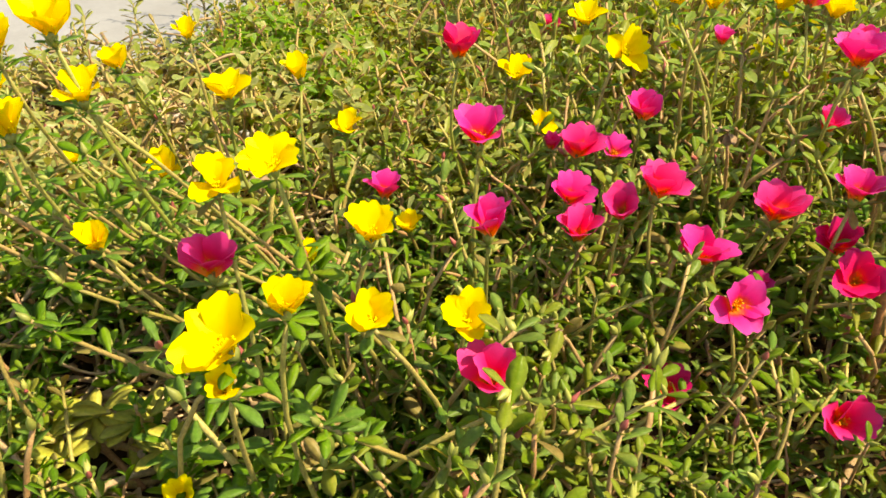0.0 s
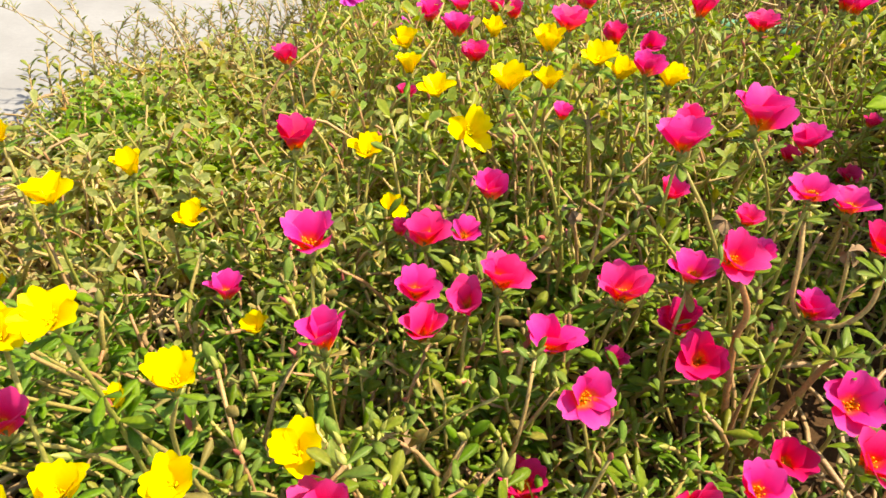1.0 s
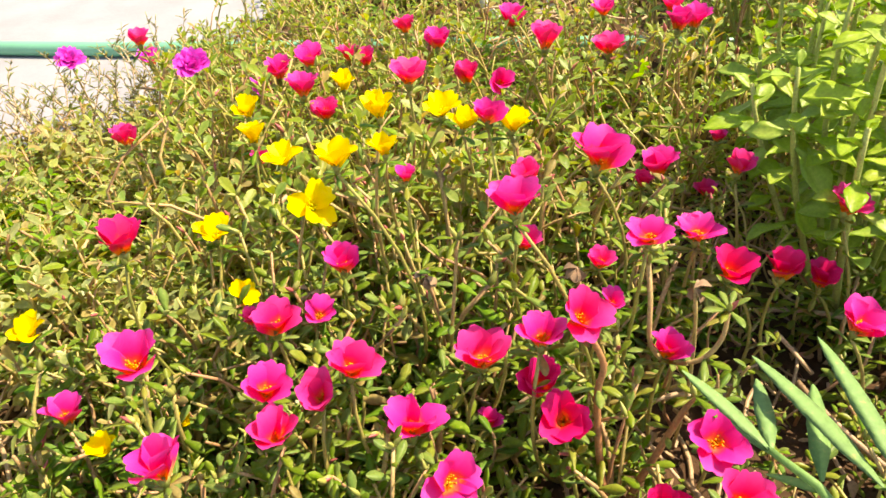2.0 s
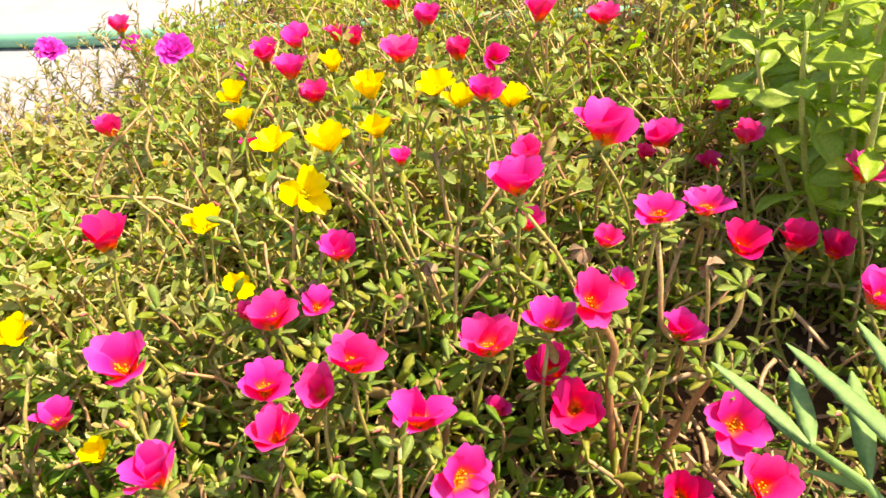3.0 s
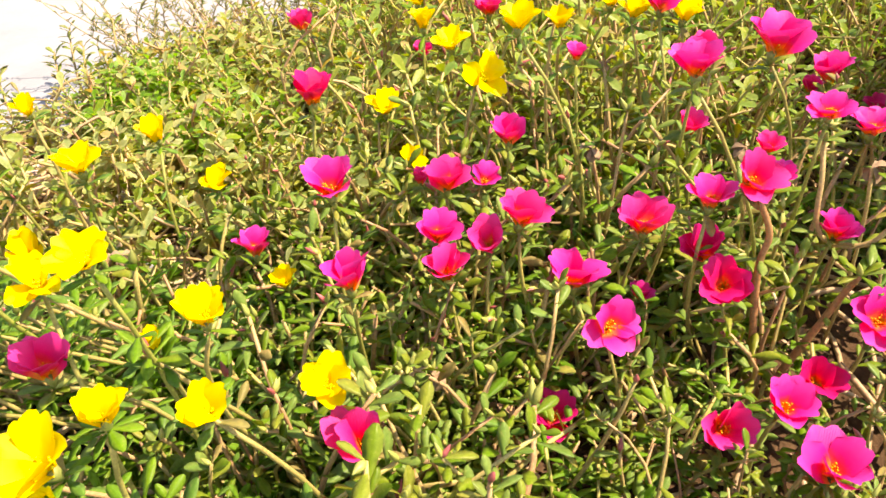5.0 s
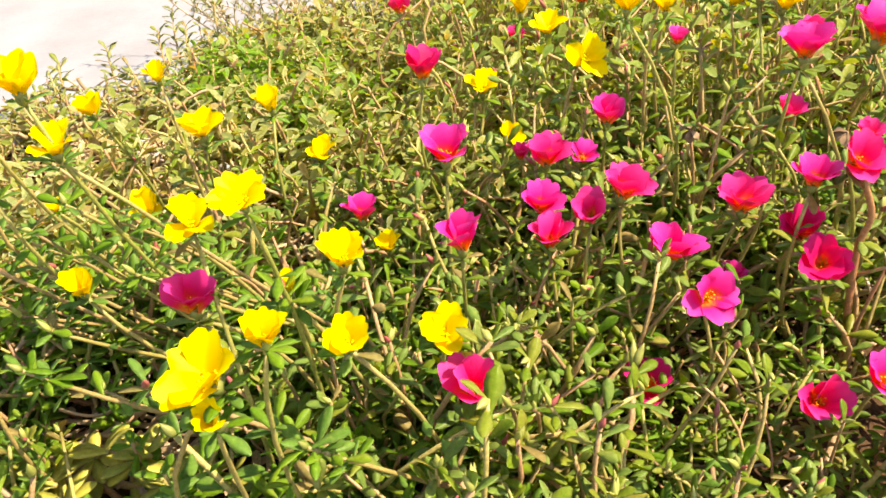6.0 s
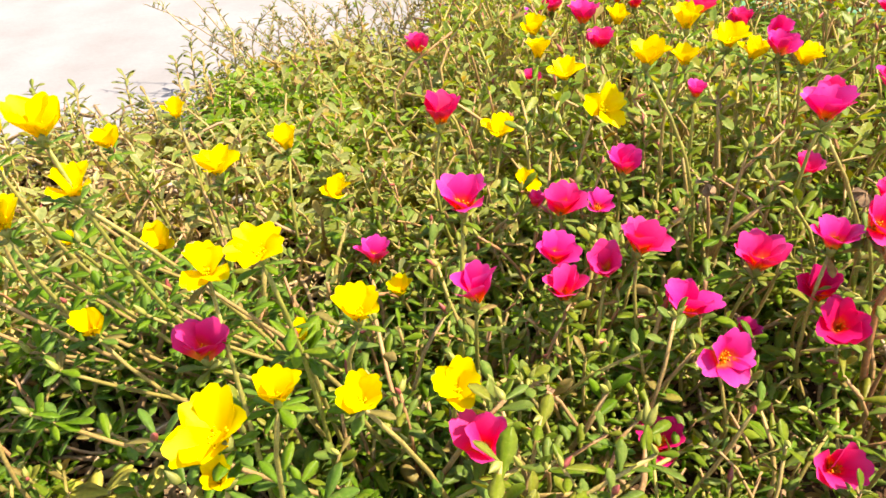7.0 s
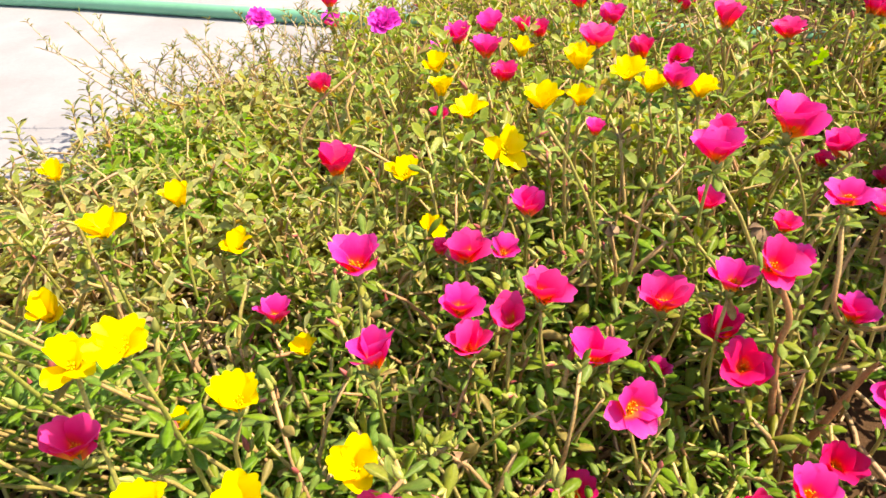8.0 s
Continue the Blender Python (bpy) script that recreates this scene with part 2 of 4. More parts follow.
def tube(points, radii, sides=6):
    """A tapered round bar along the points, closed at both ends."""
    p = np.asarray(points, float)
    t = np.gradient(p, axis=0)
    t /= np.linalg.norm(t, axis=1)[:, None] + 1e-12
    up = np.array([0.31, 0.87, 0.22])
    a = np.cross(t, up)
    a /= np.linalg.norm(a, axis=1)[:, None] + 1e-12
    b = np.cross(t, a)
    ang = np.arange(sides) * 2 * np.pi / sides
    r = np.broadcast_to(np.asarray(radii, float), (len(p),))
    v = (p[:, None, :] + r[:, None, None] * (np.cos(ang)[None, :, None] * a[:, None, :] + np.sin(ang)[None, :, None] * b[:, None, :])).reshape(-1, 3)
    f = []
    for i in range(len(p) - 1):
        for k in range(sides):
            q = (i * sides + k, i * sides + (k + 1) % sides, (i + 1) * sides + (k + 1) % sides, (i + 1) * sides + k)
            f += [(q[0], q[1], q[2]), (q[0], q[2], q[3])]
    e = (len(p) - 1) * sides
    for k in range(1, sides - 1):
        f += [(0, k + 1, k), (e, e + k, e + k + 1)]
    return v, np.array(f)


def bend_line(a, b, sag, n=7):
    """A stem's line from a to b, bowed sideways by sag."""
    a, b, sag = (np.asarray(v, float) for v in (a, b, sag))
    u = np.linspace(0, 1, n)[:, None]
    return a + (b - a) * u + sag * (4 * u * (1 - u))


def leaf_shape(length, width, bend, fold, segs, blunt=1.9, thick=0.045, tip=0.3):
    """A fleshy leaf along +x, upper side +z: rim, sunken midrib and a keel below at each station."""
    u = np.linspace(0, 1, segs + 1) ** 0.62
    w = 0.5 * width * np.clip(np.sin(np.pi * u ** blunt), 0, 1) ** 0.6
    w[0], w[-1] = 0.09 * width, 0.5 * tip * width
    ang = bend * u
    x = length * np.concatenate([[0], np.cumsum(np.diff(u) * np.cos(ang[1:]))])
    z = -length * np.concatenate([[0], np.cumsum(np.diff(u) * np.sin(ang[1:]))])
    v = []
    for i in range(segs + 1):
        lift = fold * w[i]
        th = thick * width * (0.35 + math.sin(math.pi * min(1, u[i] + 0.12)))
        v += [(x[i], w[i], z[i] + lift), (x[i], 0, z[i]), (x[i], -w[i], z[i] + lift), (x[i], 0, z[i] - th)]
    f = []
    for i in range(segs):
        for k in range(4):
            q = (i * 4 + k, i * 4 + (k + 1) % 4, i * 4 + 4 + (k + 1) % 4, i * 4 + 4 + k)
            f += [(q[0], q[2], q[1]), (q[0], q[3], q[2])]
    return np.array(v), np.array(f)


def leaf_sides(segs):
    """0 for the triangles of a leaf's upper side, 10 for those of its keel, which are shaded flat."""
    return np.tile([0, 0, 0, 0, 10, 10, 10, 10], segs)


def flat_leaf(length, width, bend, fold, segs):
    """A leaf of the far mat: rim, midrib, rim."""
    v, _ = leaf_shape(length, width, bend, fold, segs)
    v = v.reshape(-1, 4, 3)[:, :3].reshape(-1, 3)
    f = []
    for i in range(segs):
        for k in (0, 1):
            q = i * 3 + k
            f += [(q, q + 4, q + 1), (q, q + 3, q + 4)]
    return v, np.array(f)


def leaf_rim(v, step=4):
    """1 on a leaf's rim, 0 on its midrib and keel."""
    r = np.zeros(len(v))
    r[0::step] = r[2::step] = 1
    return r


def turn_to(direction, spin=0.0):
    """A rotation that brings +x to the direction and keeps +z as near up as it can."""
    d = Vector(direction).normalized()
    q = d.to_track_quat("X", "Z")
    return q.to_matrix().to_4x4() @ pose(0, 0, 0, spin, 0, 0)


# ---- setting ----
def ground_height(x, y):
    return 0.012 + 0.01 * noise.noise(Vector((x * 9, y * 9, 0.3))) + 0.006 * noise.noise(Vector((x * 34, y * 34, 2.0)))


EDGE_X = (-1.4, -0.9, -0.57, -0.45, -0.35, -0.31, -0.28, -0.22, -0.1, 0.0, 0.06, 0.4, 1.0)
EDGE_Y = (0.56, 0.75, 0.84, 0.885, 0.875, 0.92, 0.99, 1.03, 1.06, 1.13, 1.38, 1.9, 2.6)


def bed_edge(x, y):
    """Metres inside the planted bed, from its edge along the concrete."""
    return 0.75 * (float(np.interp(x, EDGE_X, EDGE_Y)) - y) + 0.03 * noise.noise(Vector((x * 5, y * 5, 5.0)))


def build_ground():
    v = [(-150, -150, 0), (150, -150, 0), (150, 150, 0), (-150, 150, 0)]
    slab = new("ground", mesh_of("ground", v, [(0, 1, 2, 3)], [M_CONCRETE], smooth=False))
    tagged(slab, "pale sunlit concrete paving round the flower bed", "paving", kind="structure")
    n, m = 150, 150
    verts, keep, faces = [], {}, []
    for j in range(m):
        for i in range(n):
            x, y = -1.05 + 2.6 * i / (n - 1), -0.1 + 2.25 * j / (m - 1)
            e = bed_edge(x, y)
            z = ground_height(x, y) if e > 0.03 else -0.01
            keep[i, j] = len(verts)
            verts.append((x, y, z))
    for j in range(m - 1):
        for i in range(n - 1):
            if bed_edge(verts[keep[i, j]][0], verts[keep[i, j]][1]) > -0.04:
                faces.append((keep[i, j], keep[i + 1, j], keep[i + 1, j + 1], keep[i, j + 1]))
    bed = new("bed_soil", mesh_of("bed_soil", verts, faces, [M_SOIL]))
    tagged(bed, "dark crumbly soil of the flower bed beside concrete", "soil", kind="structure")


build_ground()

# ---- leaves and shoots, built once ----
rng = np.random.default_rng(7)
LEAF_SIZES = [(0.0172, 0.0059, 0.35, 0.25), (0.0152, 0.0056, 0.25, 0.3), (0.019, 0.0058, 0.45, 0.25), (0.0135, 0.0053, 0.2, 0.3), (0.0165, 0.0047, 0.35, 0.3), (0.0195, 0.0066, 0.35, 0.2)]


def leaf_mesh(a, b, c, d, segs, mat, blunt=1.9):
    v, f = leaf_shape(a, b, c, d, segs, blunt)
    return mesh_of("leaf", v, f, [mat], None, leaf_sides(segs) < 10, leaf_rim(v))


LEAF_MESHES = [leaf_mesh(a, b, c, d, 6, M_LEAF_ONE) for a, b, c, d in LEAF_SIZES]
DRY_MESHES = [leaf_mesh(a, b, c, d, 6, M_DRY_LEAF_ONE) for a, b, c, d in LEAF_SIZES]
FRESH_MESHES = [leaf_mesh(a, b, c, d, 6, M_FRESH_ONE) for a, b, c, d in LEAF_SIZES]


def bud_shape(length, width, sides=7):
    """A pointed flower bud along +z, clasped by two scales."""
    prof = [(0.0, 0.35), (0.18, 0.9), (0.4, 1.0), (0.65, 0.72), (0.85, 0.35), (1.0, 0.03)]
    p = [(0, 0, length * a) for a, _ in prof]
    return tube(p, [0.5 * width * r for _, r in prof], sides)


BUDS = [mesh_of("bud", *bud_shape(0.0105, 0.0038), [M_BUD]), mesh_of("bud", *bud_shape(0.011, 0.0036), [M_BUD_RED]), mesh_of("bud", *bud_shape(0.008, 0.0038), [M_CALYX])]
BUDS += [BUDS[0], BUDS[2], BUDS[2]]


def shoot_plan(r, length, count, tall=False):
    """A shoot's bowed stem and the places, directions, sizes and kinds of its leaves."""
    wide = 0.14 if tall else 0.24
    tip = np.array([r.normal(0, wide) * length, r.normal(0, wide) * length, length])
    line = bend_line((0, 0, 0), tip, (r.normal(0, 0.14) * length, r.normal(0, 0.14) * length, 0), 6)
    leaves, turn = [], r.uniform(0, 6.28)
    whorl = 6 if tall else 3
    for k in range(count):
        u = (1 - 0.03 * k) if tall and k < whorl else 1 - 0.8 * (k / count) ** 1.15
        q = u * 5
        i = min(4, int(q))
        p = line[i] + (line[i + 1] - line[i]) * (q - i)
        turn += 2.4 + r.normal(0, 0.25)
        up = (0.7 if k < whorl else 0.38) + r.normal(0, 0.28)
        d = (math.cos(turn) * math.cos(up), math.sin(turn) * math.cos(up), math.sin(up))
        leaves.append((p, d, (1.2 if tall else 1.0) * (r.uniform(0.5, 0.8) if k < whorl else r.uniform(0.6, 1.02)), int(r.integers(len(LEAF_SIZES))), r.normal(0, 20)))
    return line, leaves


def shoot_arrays(r, length, count, segs, tall=False, flat=False):
    """The same shoot as plain arrays: points, triangles and which material each takes."""
    line, leaves = shoot_plan(r, length, count, tall)
    v, f = tube(line, np.linspace(0.0015, 0.001, 6), 4 if flat else 5)
    vs, fs, idx, rims = [v], [f], [np.ones(len(f), int)], [np.zeros(len(v))]
    base = len(v)
    for p, d, s, kind, spin in leaves:
        a, b, c, e = LEAF_SIZES[kind]
        lv, lf = (flat_leaf if flat else leaf_shape)(a * s, (1.3 if flat else 1.12) * b * s, c, e, segs)
        m = np.array(turn_to(d, spin))[:3, :3]
        vs.append(lv @ m.T + p)
        fs.append(lf + base)
        idx.append(np.zeros(len(lf), int) if flat else leaf_sides(segs))
        rims.append(leaf_rim(lv, 3 if flat else 4))
        base += len(lv)
    for k in range(int(r.integers(1, 4)) if tall else 0):
        bv, bf = bud_shape(r.uniform(0.006, 0.0095), r.uniform(0.0025, 0.0034), 4 if flat else 6)
        m = np.array(Euler((r.normal(0, 0.5), r.normal(0, 0.5), 0)).to_matrix())
        vs.append(bv @ m.T + line[5])
        fs.append(bf + base)
        idx.append(np.full(len(bf), 2 + int(r.uniform() < 0.22)))
        rims.append(np.zeros(len(bv)))
        base += len(bv)
    return np.vstack(vs), np.vstack(fs), np.concatenate(idx), np.concatenate(rims)


def spread(shoots, places):
    """All placed shoots in one set of arrays."""
    vs, fs, idx, rims, base = [], [], [], [], 0
    for kind, x, y, z, yaw, tilt, lean, s in places:
        v, f, i, rim = shoots[kind]
        m = np.array(Euler((tilt * math.cos(lean), tilt * math.sin(lean), yaw)).to_matrix())
        vs.append((v * s) @ m.T + (x, y, z))
        fs.append(f + base)
        idx.append(i)
        rims.append(rim)
        base += len(v)
    return np.vstack(vs), np.vstack(fs), np.concatenate(idx), np.concatenate(rims)


def big_mesh(name, v, f, idx, materials, rim=None):
    me = bpy.data.meshes.new(name)
    me.vertices.add(len(v))
    me.vertices.foreach_set("co", v.astype(np.float32).ravel())
    me.loops.add(3 * len(f))
    me.loops.foreach_set("vertex_index", f.astype(np.int32).ravel())
    me.polygons.add(len(f))
    me.polygons.foreach_set("loop_start", np.arange(0, 3 * len(f), 3, dtype=np.int32))
    me.polygons.foreach_set("loop_total", np.full(len(f), 3, dtype=np.int32))
    for m in materials:
        me.materials.append(m)
    me.polygons.foreach_set("material_index", (idx % 10).astype(np.int32))
    me.polygons.foreach_set("use_smooth", idx < 10)
    me.update(calc_edges=True)
    if rim is not None:
        me.attributes.new("along", "FLOAT", "POINT").data.foreach_set("value", rim.astype(np.float32))
    me.validate()
    return new(name, me)


# ---- flowers ----
def petal_shape(size, opened, r, narrow=1.0, notch=0.1):
    """One petal, standing on the origin, leaning out along +x; its rim is broad, wavy and notched."""
    nu, nv = 8, 9
    length = 0.7 * size
    lean0, lean1 = radians(12 + 24 * opened), radians(26 + 58 * opened)
    x = z = 0.0
    xs, zs = [0.0], [0.0]
    for i in range(1, nu):
        a = lean0 + (lean1 - lean0) * i / (nu - 1)
        x, z = x + length / (nu - 1) * math.sin(a), z + length / (nu - 1) * math.cos(a)
        xs.append(x), zs.append(z)
    ph = r.uniform(0, 6.28, 3)
    v, al, ac, f = [], [], [], []
    for i in range(nu):
        u = i / (nu - 1)
        w = narrow * size * (0.075 + 0.206 * math.sin(math.pi * min(1, 0.05 + 0.55 * u)) ** 1.1)
        slope = lean0 + (lean1 - lean0) * u
        for j in range(nv):
            s = 2 * j / (nv - 1) - 1
            cut = size * (notch * math.exp(-(s / 0.28) ** 2) + 0.3 * abs(s) ** 2.4) * u ** 2.5
            cup = 0.32 * w * s * s + size * 0.016 * u * math.sin(5 * s + ph[0]) + size * 0.006 * u ** 4 * math.sin(11 * s + ph[2]) + size * 0.02 * u * u * math.sin(2.2 * s + ph[1])
            px, pz = xs[i] - cut * math.sin(slope) - cup * math.cos(slope), zs[i] - cut * math.cos(slope) + cup * math.sin(slope)
            v.append((px, w * s, pz))
            al.append(u), ac.append(s)
    for i in range(nu - 1):
        for j in range(nv - 1):
            q = i * nv + j
            f.append((q, q + nv, q + nv + 1, q + 1))
    return v, f, al, ac


def stamen_shape(size, r, count=22):
    """A tuft of thin filaments with knobbed ends."""
    vs, fs, base = [], [], 0
    for k in range(count):
        a, tip = r.uniform(0, 6.28), size * r.uniform(0.1, 0.21)
        out = size * r.uniform(0.03, 0.15)
        end = np.array([math.cos(a) * out, math.sin(a) * out, tip])
        v, f = tube([(0, 0, 0), end * 0.6, end * 0.92, end, end * 1.06], [size * c for c in (0.011, 0.009, 0.009, 0.02, 0.012)], 4)
        vs.append(v), fs.append(f + base)
        base += len(v)
    return np.vstack(vs), np.vstack(fs)


def calyx_shape(size):
    """The green seat of the flower with the swollen end of its stalk."""
    p = [(0, 0, size * a) for a in (-0.2, -0.12, -0.04, 0.03)]
    return tube(p, [size * a for a in (0.045, 0.075, 0.1, 0.06)], 8)


FLOWERS = []  # x, y, z of every bloom that has been set
PETALS, CENTRES = {}, {}


def petal_meshes(kind, opened):
    key = kind, round(opened * 5)
    if key not in PETALS:
        mat = {"pink": M_PINK, "magenta": M_MAGENTA, "red": M_RED, "yellow": M_YELLOW, "purple": M_PURPLE}[kind]
        PETALS[key] = []
        for k in range(4):
            v, f, al, ac = petal_shape(1.0, key[1] / 5, rng, 0.75 if kind == "purple" else 0.9 if kind == "yellow" else 1.03, 0.1)
            PETALS[key].append(mesh_of("petal", v, f, [mat], None, True, al, ac))
    return PETALS[key]


def centre_meshes(kind):
    if kind not in CENTRES:
        CENTRES[kind] = [mesh_of("flower", *calyx_shape(1.0), [M_CALYX])] + [mesh_of("stamen_tuft", *stamen_shape(1.0, rng), [M_STAMEN_YELLOW if kind == "yellow" else M_STAMEN]) for _ in range(3)]
    return CENTRES[kind]


def flower_stem(name, kind, label, category, x, y, z, size, tilt, az, opened, petals=5, root=None):
    """One flowering stalk: stem, whorl of leaves, bud and bloom. az turns the bloom's face from the near side towards +x."""
    FLOWERS.append((x, y, z))
    a = radians(az + rng.normal(0, 12))
    ti = radians(tilt + rng.normal(0, 5))
    axis = Vector((math.sin(a) * math.sin(ti), -math.cos(a) * math.sin(ti), math.cos(ti)))
    base = Vector((x, y, z)) - axis * size * 0.24
    if root is None:
        k = 0.25 * z
        root = (x + rng.normal(0, 0.1) * z + 0.1 * z, y + rng.normal(0, 0.1) * z + k * 0.4)
    foot = Vector((root[0], root[1], ground_height(*root) - 0.004))
    thing = new(name)
    thing.empty_display_size = 0.01
    thing.matrix_basis = Matrix.Translation(foot)
    tagged(thing, label, category, group=category + "s in the bed")
    top = base - foot - axis * size * 0.19
    sag = Vector((rng.normal(0, 0.08), rng.normal(0, 0.08), 0)) * z + Vector((foot.x - base.x, foot.y - base.y, 0)) * -0.12
    line = bend_line((0, 0, 0), top, sag, 8)
    stem = mesh_of("stem", *tube(line, np.linspace(0.0016, 0.0011, 8), 7), [M_STALK])
    child("stem", stem, thing)
    face = axis.to_track_quat("Z", "Y").to_matrix().to_4x4() @ pose(0, 0, 0, 0, 0, rng.uniform(0, 72))
    seat, *tufts = centre_meshes(kind)
    bloom = child("flower", seat, thing, Matrix.Translation(base - foot) @ face @ Matrix.Scale(size, 4))
    shapes = petal_meshes(kind, opened)
    rings = 1 if petals <= 6 else 4
    for k in range(petals):
        ring = k % rings
        twist = 360 * k / petals + rng.normal(0, 4)
        inner = 1 - 0.16 * ring
        m = pose(0, 0, -0.01 + 0.004 * (k % 2), rng.normal(0, 9), rng.normal(0, 9) - (18 * ring if rings > 1 else 0), twist) @ Matrix.Scale(inner * rng.uniform(0.94, 1.06), 4)
        child("petal", shapes[int(rng.integers(4))], bloom, m)
    child("stamen_tuft", tufts[int(rng.integers(3))], bloom)
    turn = rng.uniform(0, 6.28)
    leaves = FRESH_MESHES if kind == "yellow" else LEAF_MESHES
    for k in range(int(rng.integers(5, 8))):
        turn += 2.4
        up = rng.normal(0.35, 0.25)
        d = (math.cos(turn) * math.cos(up), math.sin(turn) * math.cos(up), math.sin(up))
        at = Vector(line[7]) - axis * size * rng.uniform(0, 0.12)
        child("leaf", leaves[int(rng.integers(6))], thing, Matrix.Translation(at) @ turn_to(d) @ Matrix.Scale(rng.uniform(0.65, 1.0), 4))
    for k in range(int(rng.integers(4, 8))):
        q = rng.uniform(1.5, 6.3)
        i = int(q)
        turn += 2.4
        d = (math.cos(turn), math.sin(turn), rng.uniform(0.2, 0.9))
        at = Vector(line[i] + (line[i + 1] - line[i]) * (q - i))
        child("leaf", leaves[int(rng.integers(6))], thing, Matrix.Translation(at) @ turn_to(d) @ Matrix.Scale(rng.uniform(0.6, 1.0), 4))
    for k in range(int(rng.integers(0, 3))):
        lean = pose(0, 0, 0, rng.normal(0, 35), rng.normal(0, 35), 0)
        child("bud", BUDS[int(rng.integers(6))], thing, Matrix.Translation(Vector(line[7]) - axis * size * 0.05) @ lean @ Matrix.Scale(rng.uniform(0.8, 1.1), 4))
    return thing


def pink_flower(x, y, z, size, tilt, az, opened, root=None, tone=None):
    words = "half-closed" if opened < 0.4 else "cupped" if opened < 0.62 else "wide open"
    tone = tone or ("magenta", "pink", "pink", "magenta")[int(rng.integers(4))]
    hue = {"magenta": "bright magenta", "pink": "hot pink", "red": "crimson-pink"}[tone]
    return flower_stem("pink_portulaca", tone, f"{hue} {words} portulaca bloom with orange throat on fleshy stem", "flower", x, y, z, 1.2 * size, (0.3 if tilt < 48 else 0.6) * tilt, az, opened, 5, root)


def yellow_flower(x, y, z, size, tilt, az, opened, root=None):
    words = "cupped" if opened < 0.55 else "wide open"
    return flower_stem("yellow_portulaca", "yellow", f"bright yellow {words} portulaca bloom on a fleshy olive stem", "flower", x, y, z, (1.15 if x < -0.15 else 1.08) * size, (0.5 if tilt < 45 else 0.9) * tilt, az, opened, 5, root)


def moss_rose(x, y, z, size, tilt, az, opened):
    return flower_stem("moss_rose", "purple", "purple ruffled double moss rose bloom above needle foliage", "flower", x, y, z, size, tilt, az, opened, 40)


pink_flower(0.017, 0.393, 0.199, 0.0307, 8, 0, 0.3, tone="magenta")
pink_flower(-0.047, 0.458, 0.117, 0.0257, 8, 10, 0.35, tone="magenta")
pink_flower(0.021, 0.349, 0.166, 0.0291, 10, 0, 0.3, tone="magenta")
pink_flower(0.008, 0.507, 0.201, 0.0305, 40, 60, 0.5, tone="red")
pink_flower(0.075, 0.410, 0.144, 0.0282, 25, 40, 0.35)
pink_flower(0.124, 0.389, 0.163, 0.0291, 40, 30, 0.5)
pink_flower(0.104, 0.389, 0.146, 0.0265, 45, -10, 0.3)
pink_flower(0.076, 0.373, 0.142, 0.0294, 35, 0, 0.5)
pink_flower(0.088, 0.462, 0.147, 0.0298, 30, 30, 0.4)
pink_flower(0.117, 0.480, 0.132, 0.0230, 30, 30, 0.35)
pink_flower(0.141, 0.508, 0.150, 0.0275, 35, 40, 0.4)
pink_flower(0.150, 0.368, 0.129, 0.0313, 12, 0, 0.6)
pink_flower(0.160, 0.326, 0.125, 0.0265, 55, 0, 0.75)
pink_flower(0.203, 0.396, 0.139, 0.0312, 40, 0, 0.5)
pink_flower(0.227, 0.361, 0.176, 0.0263, 30, 30, 0.4, tone="magenta")
pink_flower(0.247, 0.357, 0.188, 0.028, 52, 10, 0.65)
pink_flower(0.229, 0.367, 0.134, 0.0282, 45, 0, 0.4, tone="red")
pink_flower(0.233, 0.343, 0.126, 0.0295, 55, -25, 0.55, tone="red")
pink_flower(0.314, 0.312, 0.111, 0.0305, 50, -20, 0.55)
pink_flower(0.303, 0.274, 0.110, 0.0329, 42, -10, 0.5)
pink_flower(0.279, 0.303, 0.077, 0.0279, 50, 0, 0.6, tone="red")
pink_flower(0.230, 0.408, 0.235, 0.0285, 12, 0, 0.3, tone="magenta")
pink_flower(0.325, 0.496, 0.202, 0.0375, 10, 0, 0.45, tone="magenta")
pink_flower(0.430, 0.582, 0.125, 0.0330, 15, 0, 0.5)
pink_flower(0.380, 0.449, 0.152, 0.0284, 15, 0, 0.6, tone="magenta")
pink_flower(0.306, 0.391, 0.204, 0.0220, 15, 0, 0.6)
pink_flower(0.388, 0.417, 0.139, 0.0305, 45, 0, 0.5, tone="red")
pink_flower(0.427, 0.413, 0.132, 0.0285, 30, 0, 0.5, tone="red")
pink_flower(0.465, 0.414, 0.113, 0.0275, 30, 0, 0.5, tone="red")
pink_flower(0.267, 0.488, 0.147, 0.0233, 15, 0, 0.5)
pink_flower(0.304, 0.445, 0.149, 0.0184, 35, 0, 0.4)
pink_flower(0.312, 0.365, 0.135, 0.0238, 35, 0, 0.5)
pink_flower(-0.013, 0.784, 0.147, 0.0269, 20, 0, 0.25)
pink_flower(0.144, 0.902, 0.142, 0.0340, 10, 0, 0.35)
pink_flower(0.176, 0.871, 0.162, 0.0328, 10, 0, 0.4)
pink_flower(0.156, 0.775, 0.170, 0.0315, 10, 0, 0.4)
pink_flower(0.173, 0.766, 0.146, 0.0277, 25, 0, 0.3)
pink_flower(0.234, 0.664, 0.212, 0.0309, 10, 0, 0.3)
pink_flower(0.332, 0.811, 0.138, 0.0303, 20, 0, 0.4)
pink_flower(0.352, 0.766, 0.144, 0.0312, 50, 0, 0.5)
pink_flower(0.276, 0.585, 0.202, 0.0252, 30, 0, 0.4)
pink_flower(0.196, 0.533, 0.192, 0.0173, 20, 0, 0.3)
pink_flower(0.103, 0.762, 0.111, 0.0204, 15, 0, 0.3)
